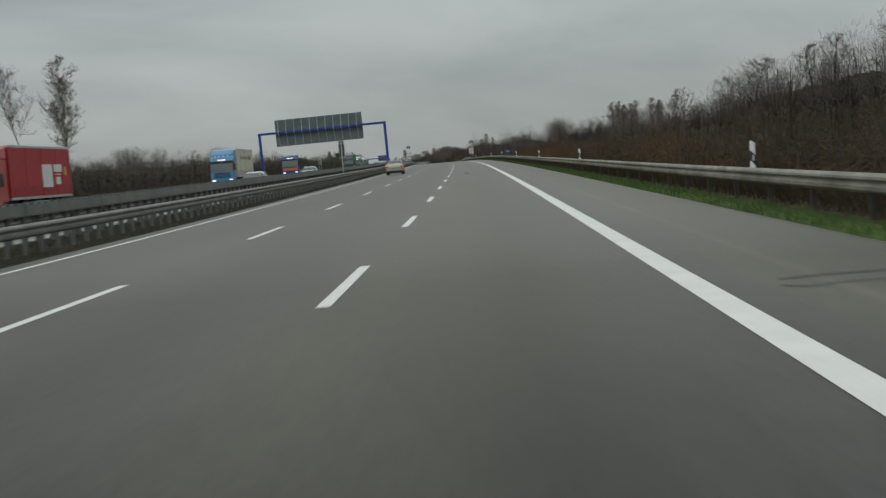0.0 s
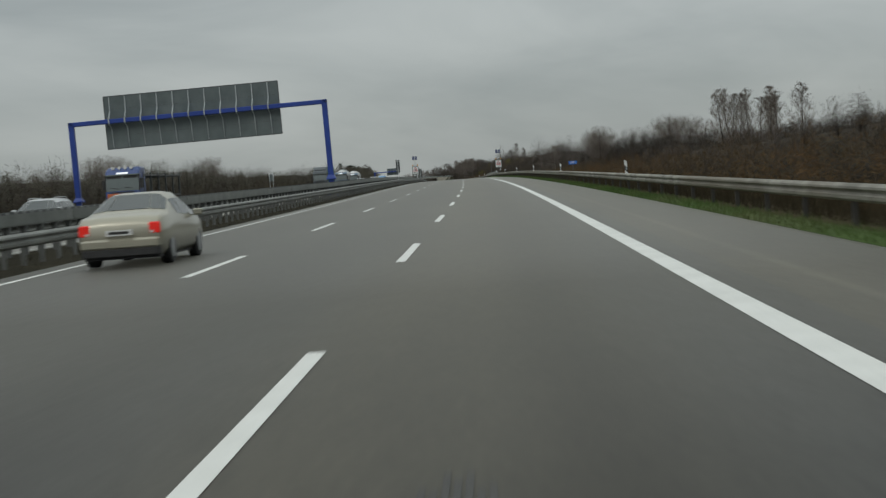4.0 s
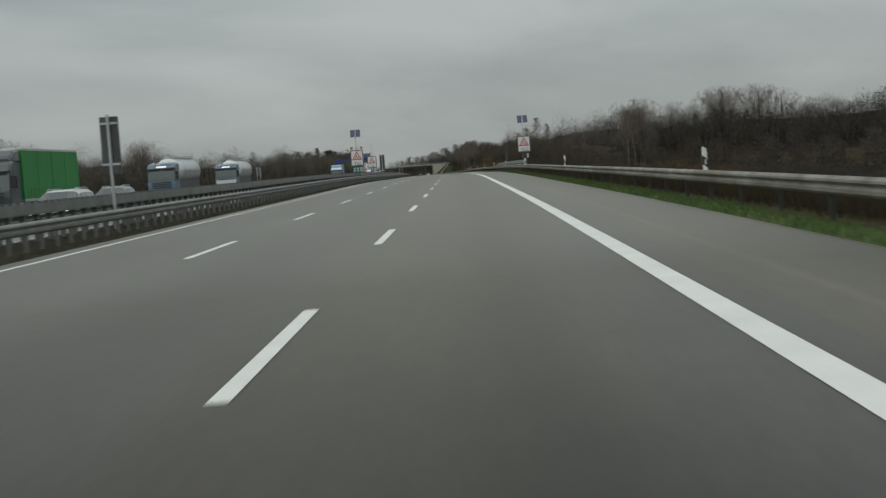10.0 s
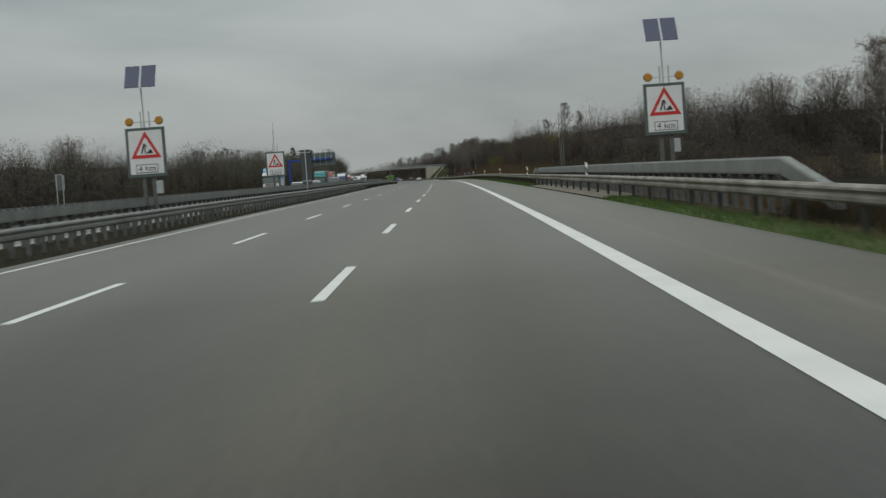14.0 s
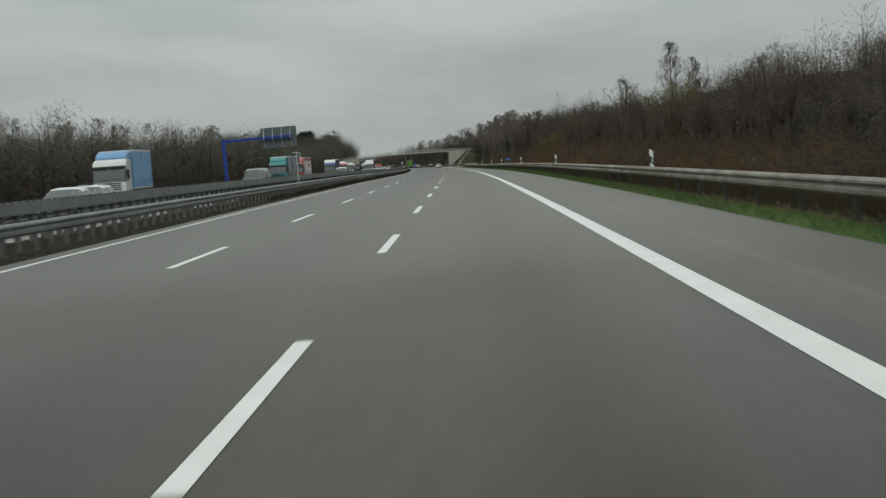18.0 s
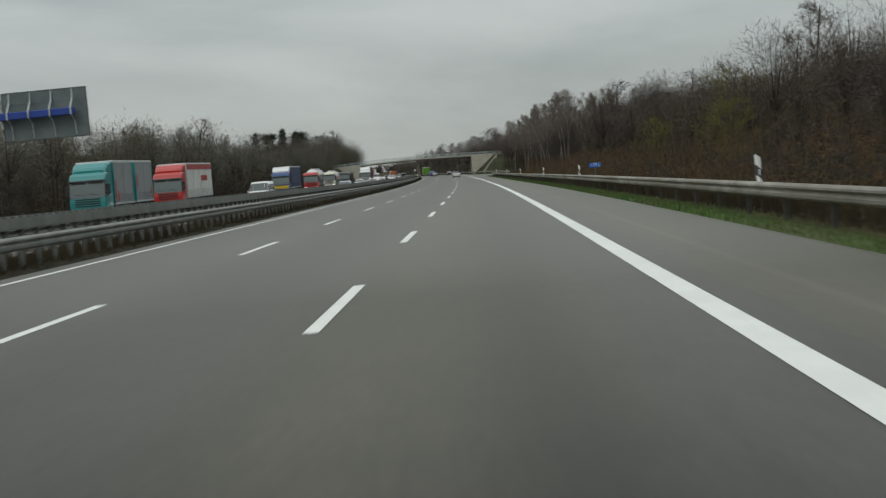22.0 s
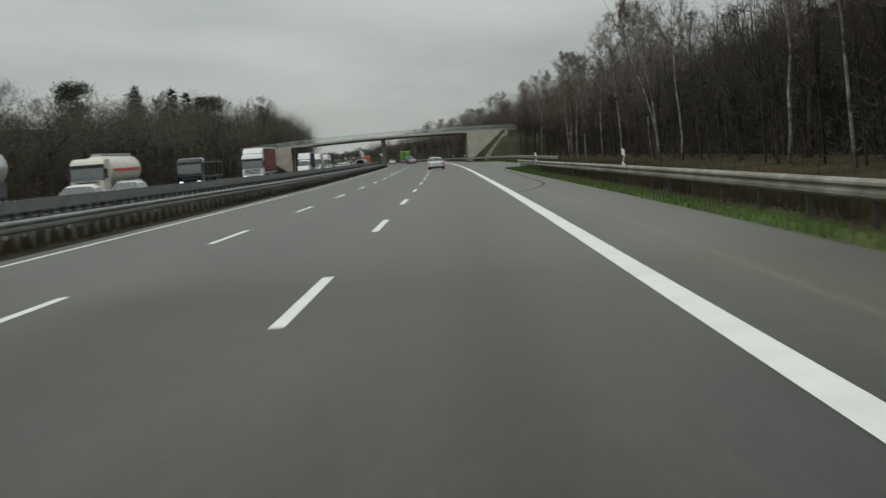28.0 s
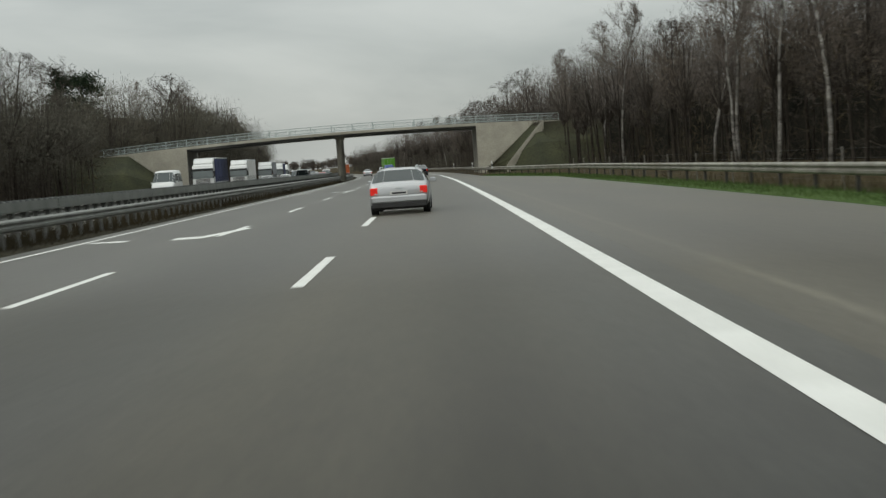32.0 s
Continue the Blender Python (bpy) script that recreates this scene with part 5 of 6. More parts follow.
# delineator posts behind the guardrail
def delineator():
    g = thing("delineator_post", Matrix.Translation((0, 0, -300)), "white plastic delineator post with a black band", "delineator", "delineator posts")
    prof = [(-0.06, 0.05), (-0.055, -0.02), (0, -0.05), (0.055, -0.02), (0.06, 0.05)]
    tops = [0.02, 0.03, 0.0, -0.03, -0.04]
    part("post", Build().loft([[(x, y, 0.6) for x, y in prof], [(x, y, 1.3 + t * 1.2) for (x, y), t in zip(prof, tops)]]), M["plastic"], g)
    k = 1.06
    part("black_band", Build().loft([[(x * k, y * k, 0.82 + t * 2) for (x, y), t in zip(prof, tops)], [(x * k, y * k, 1.05 + t * 2) for (x, y), t in zip(prof, tops)]]), M["plastic_black"], g)
    part("leg", Build().box(-0.02, 0.02, -0.01, 0.03, -0.15, 0.7), M["rust_post"], g)
    part("reflector", Build().box(-0.025, 0.025, -0.062, -0.05, 0.88, 1.0), M["alu"], g)
    return g


first = delineator()
for i, s in enumerate((-22, 27, 79.3, 127, 178.4, 230.3, 277.9, 325.8, 376.4, 424, 474.5, 525, 575, 625.2, 675.6, 732.3, 775.5, 826, 876.5, 927.5, 1085, 1128, 1180)):
    c = copy_thing(first, put(s, 6.2, 0.0, (i * 7) % 5 - 2) @ Matrix.Rotation(radians([0, 2, -1.5, 1, -2][i % 5]), 4, "Y"))
for o in (*first.children_recursive, first):
    bpy.data.objects.remove(o)


def km_board(s, lat, z, text, small):
    g = thing("kilometre_board", put(s, lat), "small blue kilometre board with white numerals on a post", "sign", "kilometre boards")
    part("post", Build().tube([(0, 0.03, -0.1), (0, 0.03, z)], 0.03, 8), M["post_steel"], g)
    part("board", Build().box(-0.33, 0.33, -0.012, 0.012, z - 0.13, z + 0.13, 0.004), M["sign_blue"], g)
    letters(text, 0.25, M["sign_white"], g, -0.06, -0.016, z)
    letters(small, 0.15, M["sign_white"], g, 0.23, -0.016, z - 0.04)


km_board(230.6, 7.2, 1.33, "179", "5")
km_board(732.3, 7.15, 1.25, "179", "0")


def frame_post(s, lat, tall):
    g = thing("frame_sign", put(s, lat), "thin grey steel sign frame seen from behind", "sign", "frame signs")
    for x in (-0.25, 0.25):
        part("upright", Build().tube([(x, 0, 0), (x, 0, tall)], 0.04, 6), M["alu"], g)
    part("plate", Build().box(-0.36, 0.36, 0.03, 0.06, tall * 0.62, tall, 0.01), M["sign_back"], g)
    part("hood", Build().tube([(-0.36, 0, tall), (0.2, 0, tall + 0.03), (0.36, 0, tall - 0.12), (0.37, 0, tall * 0.62)], 0.03, 6), M["alu"], g)


frame_post(526.5, -31.2, 3.3)
frame_post(343, -31.2, 3.0)

# ---- the bridge
S_B, HALF = 1139.0, 5.2
b_at = lambda lat, z, ds=0.0: at(S_B + ds, lat, z)
under = lambda lat: 5.72 - 0.00089 * (lat + 3) ** 2
bridge = thing("road_bridge", Matrix(), "flat concrete road bridge with pale green railings over the motorway", "bridge", kind="structure")
lats = np.linspace(-30.5, 7.4, 16)


def slab(l0, l1, z0, z1, d0, d1, n=16):
    """A bar along the bridge from l0 to l1, between heights over the underside."""
    rings = [[b_at(x, under(x) + z, d) for d, z in ((d0, z0), (d1, z0), (d1, z1), (d0, z1))] for x in np.linspace(l0, l1, n)]
    return Build().loft(rings)


# girder and deck slab: darker concrete tone, with the underside's shade put in
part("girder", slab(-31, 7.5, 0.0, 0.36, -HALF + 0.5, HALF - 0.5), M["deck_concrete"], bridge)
for side in (-1, 1):
    a, c = sorted((side * HALF, side * (HALF - 0.45)))
    part("parapet_beam", slab(-40, 18, 0.25, 0.58, a, c), M["concrete"], bridge, "pale concrete edge beam")
    d = side * (HALF - 0.2)
    for h in (0.7, 1.44):
        part("railing_bar", slab(-40, 18, h, h + 0.06, d - 0.03, d + 0.03), M["rail_green"], bridge)
    for x in np.arange(-39.5, 18, 2.6):
        part("railing_post", slab(x, x + 0.09, 0.55, 1.5, d - 0.04, d + 0.04, 2), M["rail_green"], bridge)
    bars = Build()
    for x in np.arange(-39.4, 18, 0.16):
        q = slab(x, x + 0.022, 0.7, 1.46, d - 0.01, d + 0.01, 2)
        bars.add(q.v, q.f)
    tagged(part("railing_bars", bars, M["rail_green"], bridge), kind="stuff")
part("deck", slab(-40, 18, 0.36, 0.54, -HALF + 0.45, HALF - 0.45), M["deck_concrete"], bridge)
for d in (-2.2, 2.2):
    part("pier", Build().tube([b_at(-10.1, -0.2, d), b_at(-10.1, under(-10.1) - 0.25, d), b_at(-10.1, under(-10.1) + 0.1, d)], [0.42, 0.42, 0.6], 16), M["concrete"], bridge, smooth=True)
part("pier_head", Build().loft([[b_at(x, under(-10.8) + z, d) for d, z in ((-3.6, -0.3), (3.6, -0.3), (3.9, 0.05), (-3.9, 0.05))] for x in (-10.6, -9.6)]), M["concrete"], bridge)
for lat, out in ((7.3, 1), (-29.1, -1)):
    part("abutment", Build().loft([[b_at(lat, z, d), b_at(lat + out * 1.0, z, d)][::out] + [b_at(lat + out * 1.0, z, d + e), b_at(lat, z, d + e)][::out] for z, d, e in ((-0.3, -HALF + 0.2, 2 * HALF - 0.4), (under(lat) + 0.05, -HALF + 0.2, 2 * HALF - 0.4))]), M["concrete"], bridge)
    for d in (-HALF + 0.15, HALF - 0.15):
        top = [(lat, under(lat) + 0.3), (lat + out * 7.8, under(lat + out * 7.8) + 0.3), (lat + out * 7.8, under(lat) - 0.1), (lat + out * 1.0, -0.2), (lat, -0.2)]
        w = Build()
        n = len(top)
        w.add([b_at(x, z, d - 0.2) for x, z in top] + [b_at(x, z, d + 0.2) for x, z in top], [tuple(range(n)), tuple(range(n, 2 * n))[::-1]] + [(i, n + i, n + (i + 1) % n, (i + 1) % n) for i in range(n)])
        part("wing_wall", w, M["concrete"], bridge)


def embankment(lat, out, far):
    """The grassed ramp behind an abutment, with its end slope towards the motorway."""
    ls = [lat + out * k for k in (0.9, 7.2, 14, far)]
    zt = [0.15, under(lat + out * 7.2) + 0.35, under(lat + out * 8.6) + 0.5, 4.5 if far < 60 else 1.0]
    rings = []
    for x, z in zip(ls, zt):
        spread = 1.55 * z
        rings.append([b_at(x, -0.3, -HALF - spread), b_at(x, z * 0.55, -HALF - 0.62 * spread + 0.3), b_at(x, z, -HALF + 0.1), b_at(x, z, HALF - 0.1), b_at(x, z * 0.55, HALF + 0.62 * spread), b_at(x, -0.3, HALF + spread)])
    tagged(new("embankment", Build().loft(rings, closed=False).mesh("embankment", M["bank"])), "grassy brown embankment of the bridge ramp", "embankment", kind="structure")



embankment(7.3, 1, 70)
embankment(-29.1, -1, 70)
rng = np.random.default_rng(77)
for lat, out in ((7.3, 1), (-29.1, -1)):
    n = 26000
    k, f = rng.uniform(1.2, 30, n), rng.uniform(0, 1, n) ** 0.8
    z = np.interp(k, [0.9, 7.2, 14, 62], [0.15, under(lat + out * 7.2) + 0.35, under(lat + out * 8.6) + 0.5, 1.0])
    spot = np.stack([S_B - HALF + 0.1 - 1.5 * z * (1 - f), lat + out * k, z * np.minimum(1, f * 0.96) - 0.12], -1)
    blades("bank_weeds", M["weeds"], spot, 0.15, 0.6, 0.03, "dry brown weeds on the bank of the bridge ramp")
n = 15000
k, f = rng.uniform(5.5, 30, n), rng.uniform(0, 0.95, n)
z = np.interp(k, [0.9, 7.2, 14, 62], [0.15, under(14.5) + 0.35, under(15.9) + 0.5, 1.0])
spot = np.stack([S_B - HALF + 0.1 - 1.5 * z * (1 - f), 7.3 + k, z * f - 0.12], -1)
blades("bank_brush", M["thicket"], spot[k > 10.5 - 4.0 * f], 0.5, 1.9, 0.013, "tangled brown brush on the bank of the bridge ramp")
# the pale stepped gutter down the right end slope
b = Build()
for i in range(26):
    f0, f1 = i / 26, (i + 1) / 26
    x0, x1, z = 10.6 + 5.0 * f0, 10.6 + 5.0 * f1, 0.55 + 5.3 * f0
    ds = -HALF - 4.0 + 2.2 * f0
    b.loft([[b_at(x, z - 0.85, ds - 0.45), b_at(x, z - 0.85, ds + 0.5), b_at(x, z + 0.3, ds + 0.5), b_at(x, z + 0.3, ds - 0.45)] for x in (x0, x1)])
part("bank_steps", b, M["concrete"], bridge, "pale concrete steps down the bank")

g = thing("triangle_sign", put(1176, -10.9), "small white triangular sign on a post in the central reserve", "traffic sign")
part("post", Build().tube([(0, 0.02, -0.1), (0, 0.02, 3.0)], 0.03, 6), M["alu"], g)
part("plate", flat([(-0.45, 3.0), (0.0, 2.25), (0.45, 3.0)], 0, 0.02), M["sign_white"], g)


# ---- vehicles, all standing where they were passed
def wheel(parent, x, y, r, wide):
    side = 1 if x > 0 else -1
    a, c = x - wide / 2, x + wide / 2
    ty = part("wheel", Build().tube([(a, y, r), (a + 0.03, y, r), (c - 0.03, y, r), (c, y, r)], [r * 0.93, r, r, r * 0.93], 18), M["tyre"], parent)
    ox = c if side > 0 else a
    part("rim", Build().tube([(ox - side * 0.05, y, r), (ox + side * 0.006, y, r), (ox + side * 0.014, y, r)], [r * 0.66, r * 0.64, r * 0.25], 14), M["rim"], ty)


CAR = {  # along the car from its tail: share of length, belt height, roof height, width share at the belt, at the roof
    "saloon": [(0.0, 0.72, 0.80, 0.86, 0.7), (0.015, 0.86, 0.95, 0.93, 0.82), (0.05, 0.92, 1.0, 0.97, 0.86), (0.16, 0.95, 1.03, 1.0, 0.86), (0.2, 0.95, 1.1, 1.0, 0.8), (0.34, 0.95, 1.4, 1.0, 0.64), (0.45, 0.94, 1.445, 1.0, 0.66), (0.56, 0.92, 1.43, 1.0, 0.66), (0.62, 0.91, 1.36, 1.0, 0.68), (0.765, 0.9, 0.99, 1.0, 0.84), (0.8, 0.88, 0.95, 0.99, 0.84), (0.93, 0.76, 0.83, 0.95, 0.78), (0.985, 0.64, 0.68, 0.86, 0.66), (1.0, 0.5, 0.54, 0.78, 0.6)],
    "estate": [(0.0, 0.74, 0.84, 0.88, 0.74), (0.012, 0.88, 0.97, 0.95, 0.82), (0.03, 0.94, 1.04, 0.98, 0.82), (0.1, 0.96, 1.39, 1.0, 0.7), (0.13, 0.96, 1.42, 1.0, 0.68), (0.3, 0.95, 1.455, 1.0, 0.69), (0.5, 0.93, 1.445, 1.0, 0.69), (0.6, 0.92, 1.37, 1.0, 0.7), (0.75, 0.91, 1.0, 1.0, 0.85), (0.79, 0.89, 0.96, 0.99, 0.85), (0.93, 0.77, 0.84, 0.95, 0.78), (0.985, 0.65, 0.69, 0.86, 0.66), (1.0, 0.5, 0.54, 0.78, 0.6)],
    "van": [(0.0, 0.9, 1.0, 0.94, 0.88), (0.008, 1.05, 1.2, 0.98, 0.9), (0.03, 1.1, 1.86, 1.0, 0.84), (0.06, 1.12, 1.93, 1.0, 0.82), (0.4, 1.1, 1.96, 1.0, 0.82), (0.66, 1.08, 1.93, 1.0, 0.82), (0.72, 1.06, 1.82, 1.0, 0.8), (0.86, 1.02, 1.16, 1.0, 0.86), (0.96, 0.88, 0.98, 0.95, 0.8), (0.99, 0.7, 0.75, 0.88, 0.7), (1.0, 0.5, 0.55, 0.8, 0.62)],
}


def car(name, s, lat, paint, style, length, width, label, turn=0.0, tall=1.0, lit=True, up=0.0):
    """A road car; its nose points along +y of its own pose."""
    g = thing(name, put(s, lat, up, turn), label, "car" if style != "van" else "van", "cars on the motorway")
    st, w = CAR[style], width / 2
    rings = []
    for f, belt, roof, wb, wr in st:
        y, bz, rz = (f - 0.5) * length, belt * tall, roof * tall
        lo = 0.2 if 0.04 < f < 0.96 else 0.3
        half = [(w * wb * 0.86, lo), (w * wb * 0.965, lo + 0.12), (w * wb, bz * 0.62), (w * wb * 0.975, bz), (w * (0.3 * wb + 0.7 * wr), bz + (rz - bz) * 0.72), (w * wr * 0.93, rz - 0.025), (w * wr * 0.62, rz)]
        rings.append([(x, y, z) for x, z in half] + [(-x, y, z) for x, z in half[::-1]])
    part("body", Build().loft(rings), paint, g, smooth=True)
    n = 14

    def patch(i0, i1, cols, grow=0.008, shrink=0.06):
        """Panes laid on the body between stations i0..i1, across ring columns."""
        b = Build()
        for j in cols:
            for i in range(i0, i1):
                q = [Vector(rings[i][j]), Vector(rings[i][(j + 1) % n]), Vector(rings[i + 1][(j + 1) % n]), Vector(rings[i + 1][j])]
                nv = (q[1] - q[0]).cross(q[3] - q[0])
                if nv.length < 1e-6:
                    continue
                nv.normalize()
                mid = sum(q, Vector()) / 4
                if nv.dot(mid - Vector((0, mid.y, 0.7))) < 0 and abs(nv.y) < 0.9:
                    nv = -nv
                if nv.z < -0.2:
                    nv = -nv
                b.add([mid + (p - mid) * (1 - shrink) + nv * grow for p in q], [(0, 1, 2, 3)])
        return b

    cab = [i for i, r in enumerate(st) if r[2] > r[1] + 0.24]
    a, c = cab[0], cab[-1]
    part("rear_window", patch(a - 1, a, range(4, 9), 0.008, 0.02), M["glass"], g)
    part("windscreen", patch(c, c + 1, range(4, 9), 0.008, 0.02), M["glass"], g)
    for cols in ((3,), (9,)):
        part("side_window", patch(a, c + 1, cols, 0.006, 0.08), M["glass"], g)
    tail = -length / 2
    tw = w * st[1][3]
    zt = st[1][1] * tall
    for sgn in (-1, 1):
        lamp = part("tail_lamp", Build().box(*sorted((sgn * tw * 0.72, sgn * tw * 0.985)), tail - 0.012, tail + 0.2, zt - 0.23, zt - 0.01, 0.02), M["tail"] if lit else M["sign_red"], g, "red tail lamp")
        part("reversing_lens", Build().box(*sorted((sgn * tw * 0.74, sgn * tw * 0.84)), tail - 0.018, tail, zt - 0.215, zt - 0.17, 0.005), M["lamp_clear"], lamp)
        part("headlamp", Build().box(*sorted((sgn * w * 0.5, sgn * w * 0.8)), length / 2 - 0.16, length / 2 - 0.025, 0.54 * tall, 0.66 * tall, 0.02), M["lamp"], g, "headlamp")
        part("mirror", Build().box(*sorted((sgn * w * 0.97, sgn * (w + 0.17))), length * 0.2, length * 0.2 + 0.1, zt + 0.03, zt + 0.17, 0.025), paint, g)
        for f in (0.19, 0.8):
            wheel(g, sgn * (w - 0.12), (f - 0.5) * length, 0.32 * tall if style != "van" else 0.34, 0.21)
    part("rear_bumper", Build().box(-tw * 0.97, tw * 0.97, tail - 0.05, tail + 0.25, 0.36, 0.56, 0.04), paint, g)
    part("rear_valance", Build().box(-tw * 0.95, tw * 0.95, tail - 0.04, tail + 0.25, 0.2, 0.38, 0.03), M["plastic_black"], g, "black lower bumper")
    part("front_bumper", Build().box(-w * 0.8, w * 0.8, length / 2 - 0.2, length / 2 + 0.02, 0.24, 0.42, 0.03), M["plastic_black"], g)
    part("number_plate", Build().box(-0.26, 0.26, tail - 0.055 if style == "saloon" else tail - 0.02, tail + 0.02, zt - 0.24, zt - 0.13), M["plate"], g, "plain pale plate")
    part("plate_bar", Build().box(-0.2, 0.2, tail - 0.06 if style == "saloon" else tail - 0.026, tail - 0.018, zt - 0.21, zt - 0.16), M["sign_black"], g)
    part("underside", Build().box(-w * 0.85, w * 0.85, tail + 0.1, length / 2 - 0.1, 0.16, 0.24), M["plastic_black"], g)
    if style == "estate":
        for sgn in (-1, 1):
            part("roof_rail", Build().tube([(sgn * w * 0.6, tail + 0.5, 1.4 * tall), (sgn * w * 0.6, tail + 0.7, 1.49 * tall), (sgn * w * 0.6, 0.1, 1.49 * tall), (sgn * w * 0.6, 0.3, 1.42 * tall)], 0.018, 6), M["alu"], g)
        part("wiper", Build().tube([(0.0, tail + 0.11, zt + 0.1), (0.34, tail + 0.14, zt + 0.14)], 0.012, 5), M["plastic_black"], g)
        part("badge", Build().box(-0.1, 0.1, tail - 0.012, tail + 0.02, zt - 0.075, zt - 0.035), M["alu"], g)
    return g


def truck(s, lat, cab_mat, load, load_mat, label, long=13.6, tall=4.0, extra=None, turn=180.0, lamps=0, patches=(), spoiler=None, gap=0.0, edge=None):
    """A lorry; its nose is at y = 0 of its own pose and it reaches to -y."""
    g = thing("lorry", put(s, lat, 0, turn), label, "lorry", "lorries on the motorway")
    ring = lambda y, z0, z1, w: [(-w, y, z0 + 0.05), (-w + 0.06, y, z0), (w - 0.06, y, z0), (w, y, z0 + 0.05), (w, y, z1 - 0.12), (w - 0.14, y, z1), (-w + 0.14, y, z1), (-w, y, z1 - 0.12)]
    high = 3.22 if load == "tank" else min(tall - 0.55, 3.3)
    part("cab", Build().loft([ring(-2.25, 0.95, high, 1.2), ring(-0.95, 0.6, high, 1.24), ring(-0.62, 0.55, high - 0.06, 1.24), ring(-0.4, 0.5, high - 0.22, 1.24), ring(-0.22, 0.46, 2.72, 1.24), ring(-0.05, 0.42, 1.72, 1.23), ring(0.0, 0.4, 1.3, 1.18)]), cab_mat, g)
    glass = Build().loft([[(-1.25, -0.75, z0), (-1.2, -0.04 + dy, z0), (1.2, -0.04 + dy, z0), (1.25, -0.75, z0)] for z0, dy in ((1.6, 0.03), (1.74, 0.005), (2.2, -0.075), (2.68, -0.16))], closed=False)
    part("windscreen", glass, M["cab_glass"], g)
    for x in (-0.75, 0.25):
        part("wiper", Build().tube([(x, -0.02, 1.76), (x + 0.62, -0.03, 1.86)], 0.018, 5), M["plastic_black"], g)
    part("brand_bar", Build().box(-0.5, 0.5, -0.03, 0.014, 1.46, 1.53), M["plastic_black"], g)
    part("sun_visor", Build().box(-1.2, 1.2, -0.36, -0.1, 2.68, 2.79, 0.02), M["cab_glass"], g, "tinted sun visor")
    for sgn in (-1, 1):
        part("pillar", Build().tube([(sgn * 1.215, -0.02, 1.58), (sgn * 1.225, -0.1, 2.1), (sgn * 1.215, -0.2, 2.72)], 0.045, 6), M["plastic_black"], g)
        part("sun_blind", Build().box(*sorted((sgn * 0.08, sgn * 1.1)), -0.19, -0.165, 2.5, 2.66, 0.008), M["plastic_black"], g)
    if lamps:
        part("light_panel", Build().box(-0.42, 0.42, -0.4, -0.2, 2.81, 2.93, 0.02), M["lamp"], g, "white lit name panel")
    for i in range(lamps):
        part("roof_lamp", Build().tube([(-0.66 + 0.44 * i, -0.62, high - 0.02), (-0.66 + 0.44 * i, -0.34, high - 0.04)], [0.07, 0.12], 10), M["plate"], g, "round roof lamp")
    for sgn in (-1, 1):
        part("side_window", Build().box(*sorted((sgn * 1.235, sgn * 1.25)), -1.35, -0.45, 1.75, 2.45), M["glass"], g)
        part("mirror", Build().box(*sorted((sgn * 1.28, sgn * 1.46)), -0.25, -0.05, 1.75, 2.45, 0.03), M["plastic_black"], g)
        part("headlamp", Build().box(*sorted((sgn * 0.72, sgn * 1.1)), -0.08, 0.035, 0.62, 0.82, 0.02), M["lamp"], g, "lit headlamp")
        for y, x in ((-1.35, 1.08), (-5.1, 1.05)):
            wheel(g, sgn * x, y, 0.5, 0.32)
        for k in range(3):
            wheel(g, sgn * 1.05, -(long + 1.6) + 3.2 + k * 1.32 - 1.0, 0.5, 0.32)
    for k in range(4):
        part("grille_bar", Build().box(-0.85, 0.85, -0.06, 0.025, 1.0 + k * 0.15, 1.08 + k * 0.15, 0.01), M["plastic_black"], g)
    part("bumper", Build().box(-1.2, 1.2, -0.4, 0.06, 0.3, 0.58, 0.04), extra or cab_mat, g)
    part("number_plate", Build().box(-0.26, 0.26, 0.05, 0.068, 0.42, 0.53), M["plate"], g)
    if extra:
        part("front_panel", Build().box(-1.12, 1.12, -0.06, 0.04, 1.0, 1.42, 0.02), extra, g)
    if load == "box":
        part("deflector", Build().loft([ring(-2.3, high - 0.05, tall - 0.02, 1.2), ring(-1.5, high - 0.05, tall - 0.12, 1.18), ring(-1.05, high - 0.05, high + 0.3, 1.14), ring(-0.85, high - 0.06, high + 0.12, 1.1)]), spoiler or cab_mat, g)
    part("chassis", Build().box(-0.5, 0.5, -(long + 1.4), -1.8, 0.75, 1.0), M["dark_steel"], g)
    y1, y0 = -1.9 - 0.6, -1.9 - 0.6 - long + 1.2
    if load == "tank":
        r = 1.14
        zc = tall - r - 0.26
        path = [(0, y1 + 0.0, zc), (0, y1 - 0.25, zc), (0, y1 - 0.9, zc), (0, (y0 + y1) / 2, zc), (0, y0 + 0.9, zc), (0, y0 + 0.25, zc), (0, y0, zc)]
        tank = part("tank", Build().tube(path, [r * 0.45, r * 0.85, r, r, r, r * 0.85, r * 0.45], 24), load_mat, g, smooth=True)
        for y in np.linspace(y1 - 1.2, y0 + 1.2, 5):
            part("hoop", Build().tube([(0, y - 0.05, zc), (0, y + 0.05, zc)], r * 1.012, 24), M["alu"], tank)
        if patches:
            part("stripe", Build().box(-r - 0.012, -r + 0.1, y0 + 1.4, y1 - 1.4, zc - 0.12, zc + 0.1), patches[0][-1], tank, "red stripe along the tank")
        elif load_mat is P["steel_tank"]:
            part("front_dome", Build().tube([(0, y1 + 0.02, zc), (0, y1 - 0.25, zc), (0, y1 - 0.9, zc), (0, y1 - 2.6, zc)], [r * 0.46, r * 0.87, r * 1.01, r * 1.01], 24), P["white"], tank, "white front end of the tank", smooth=True)
        part("walkway", Build().box(-0.35, 0.35, y0 + 0.8, y1 - 0.8, zc + r - 0.02, zc + r + 0.12), M["alu"], g)
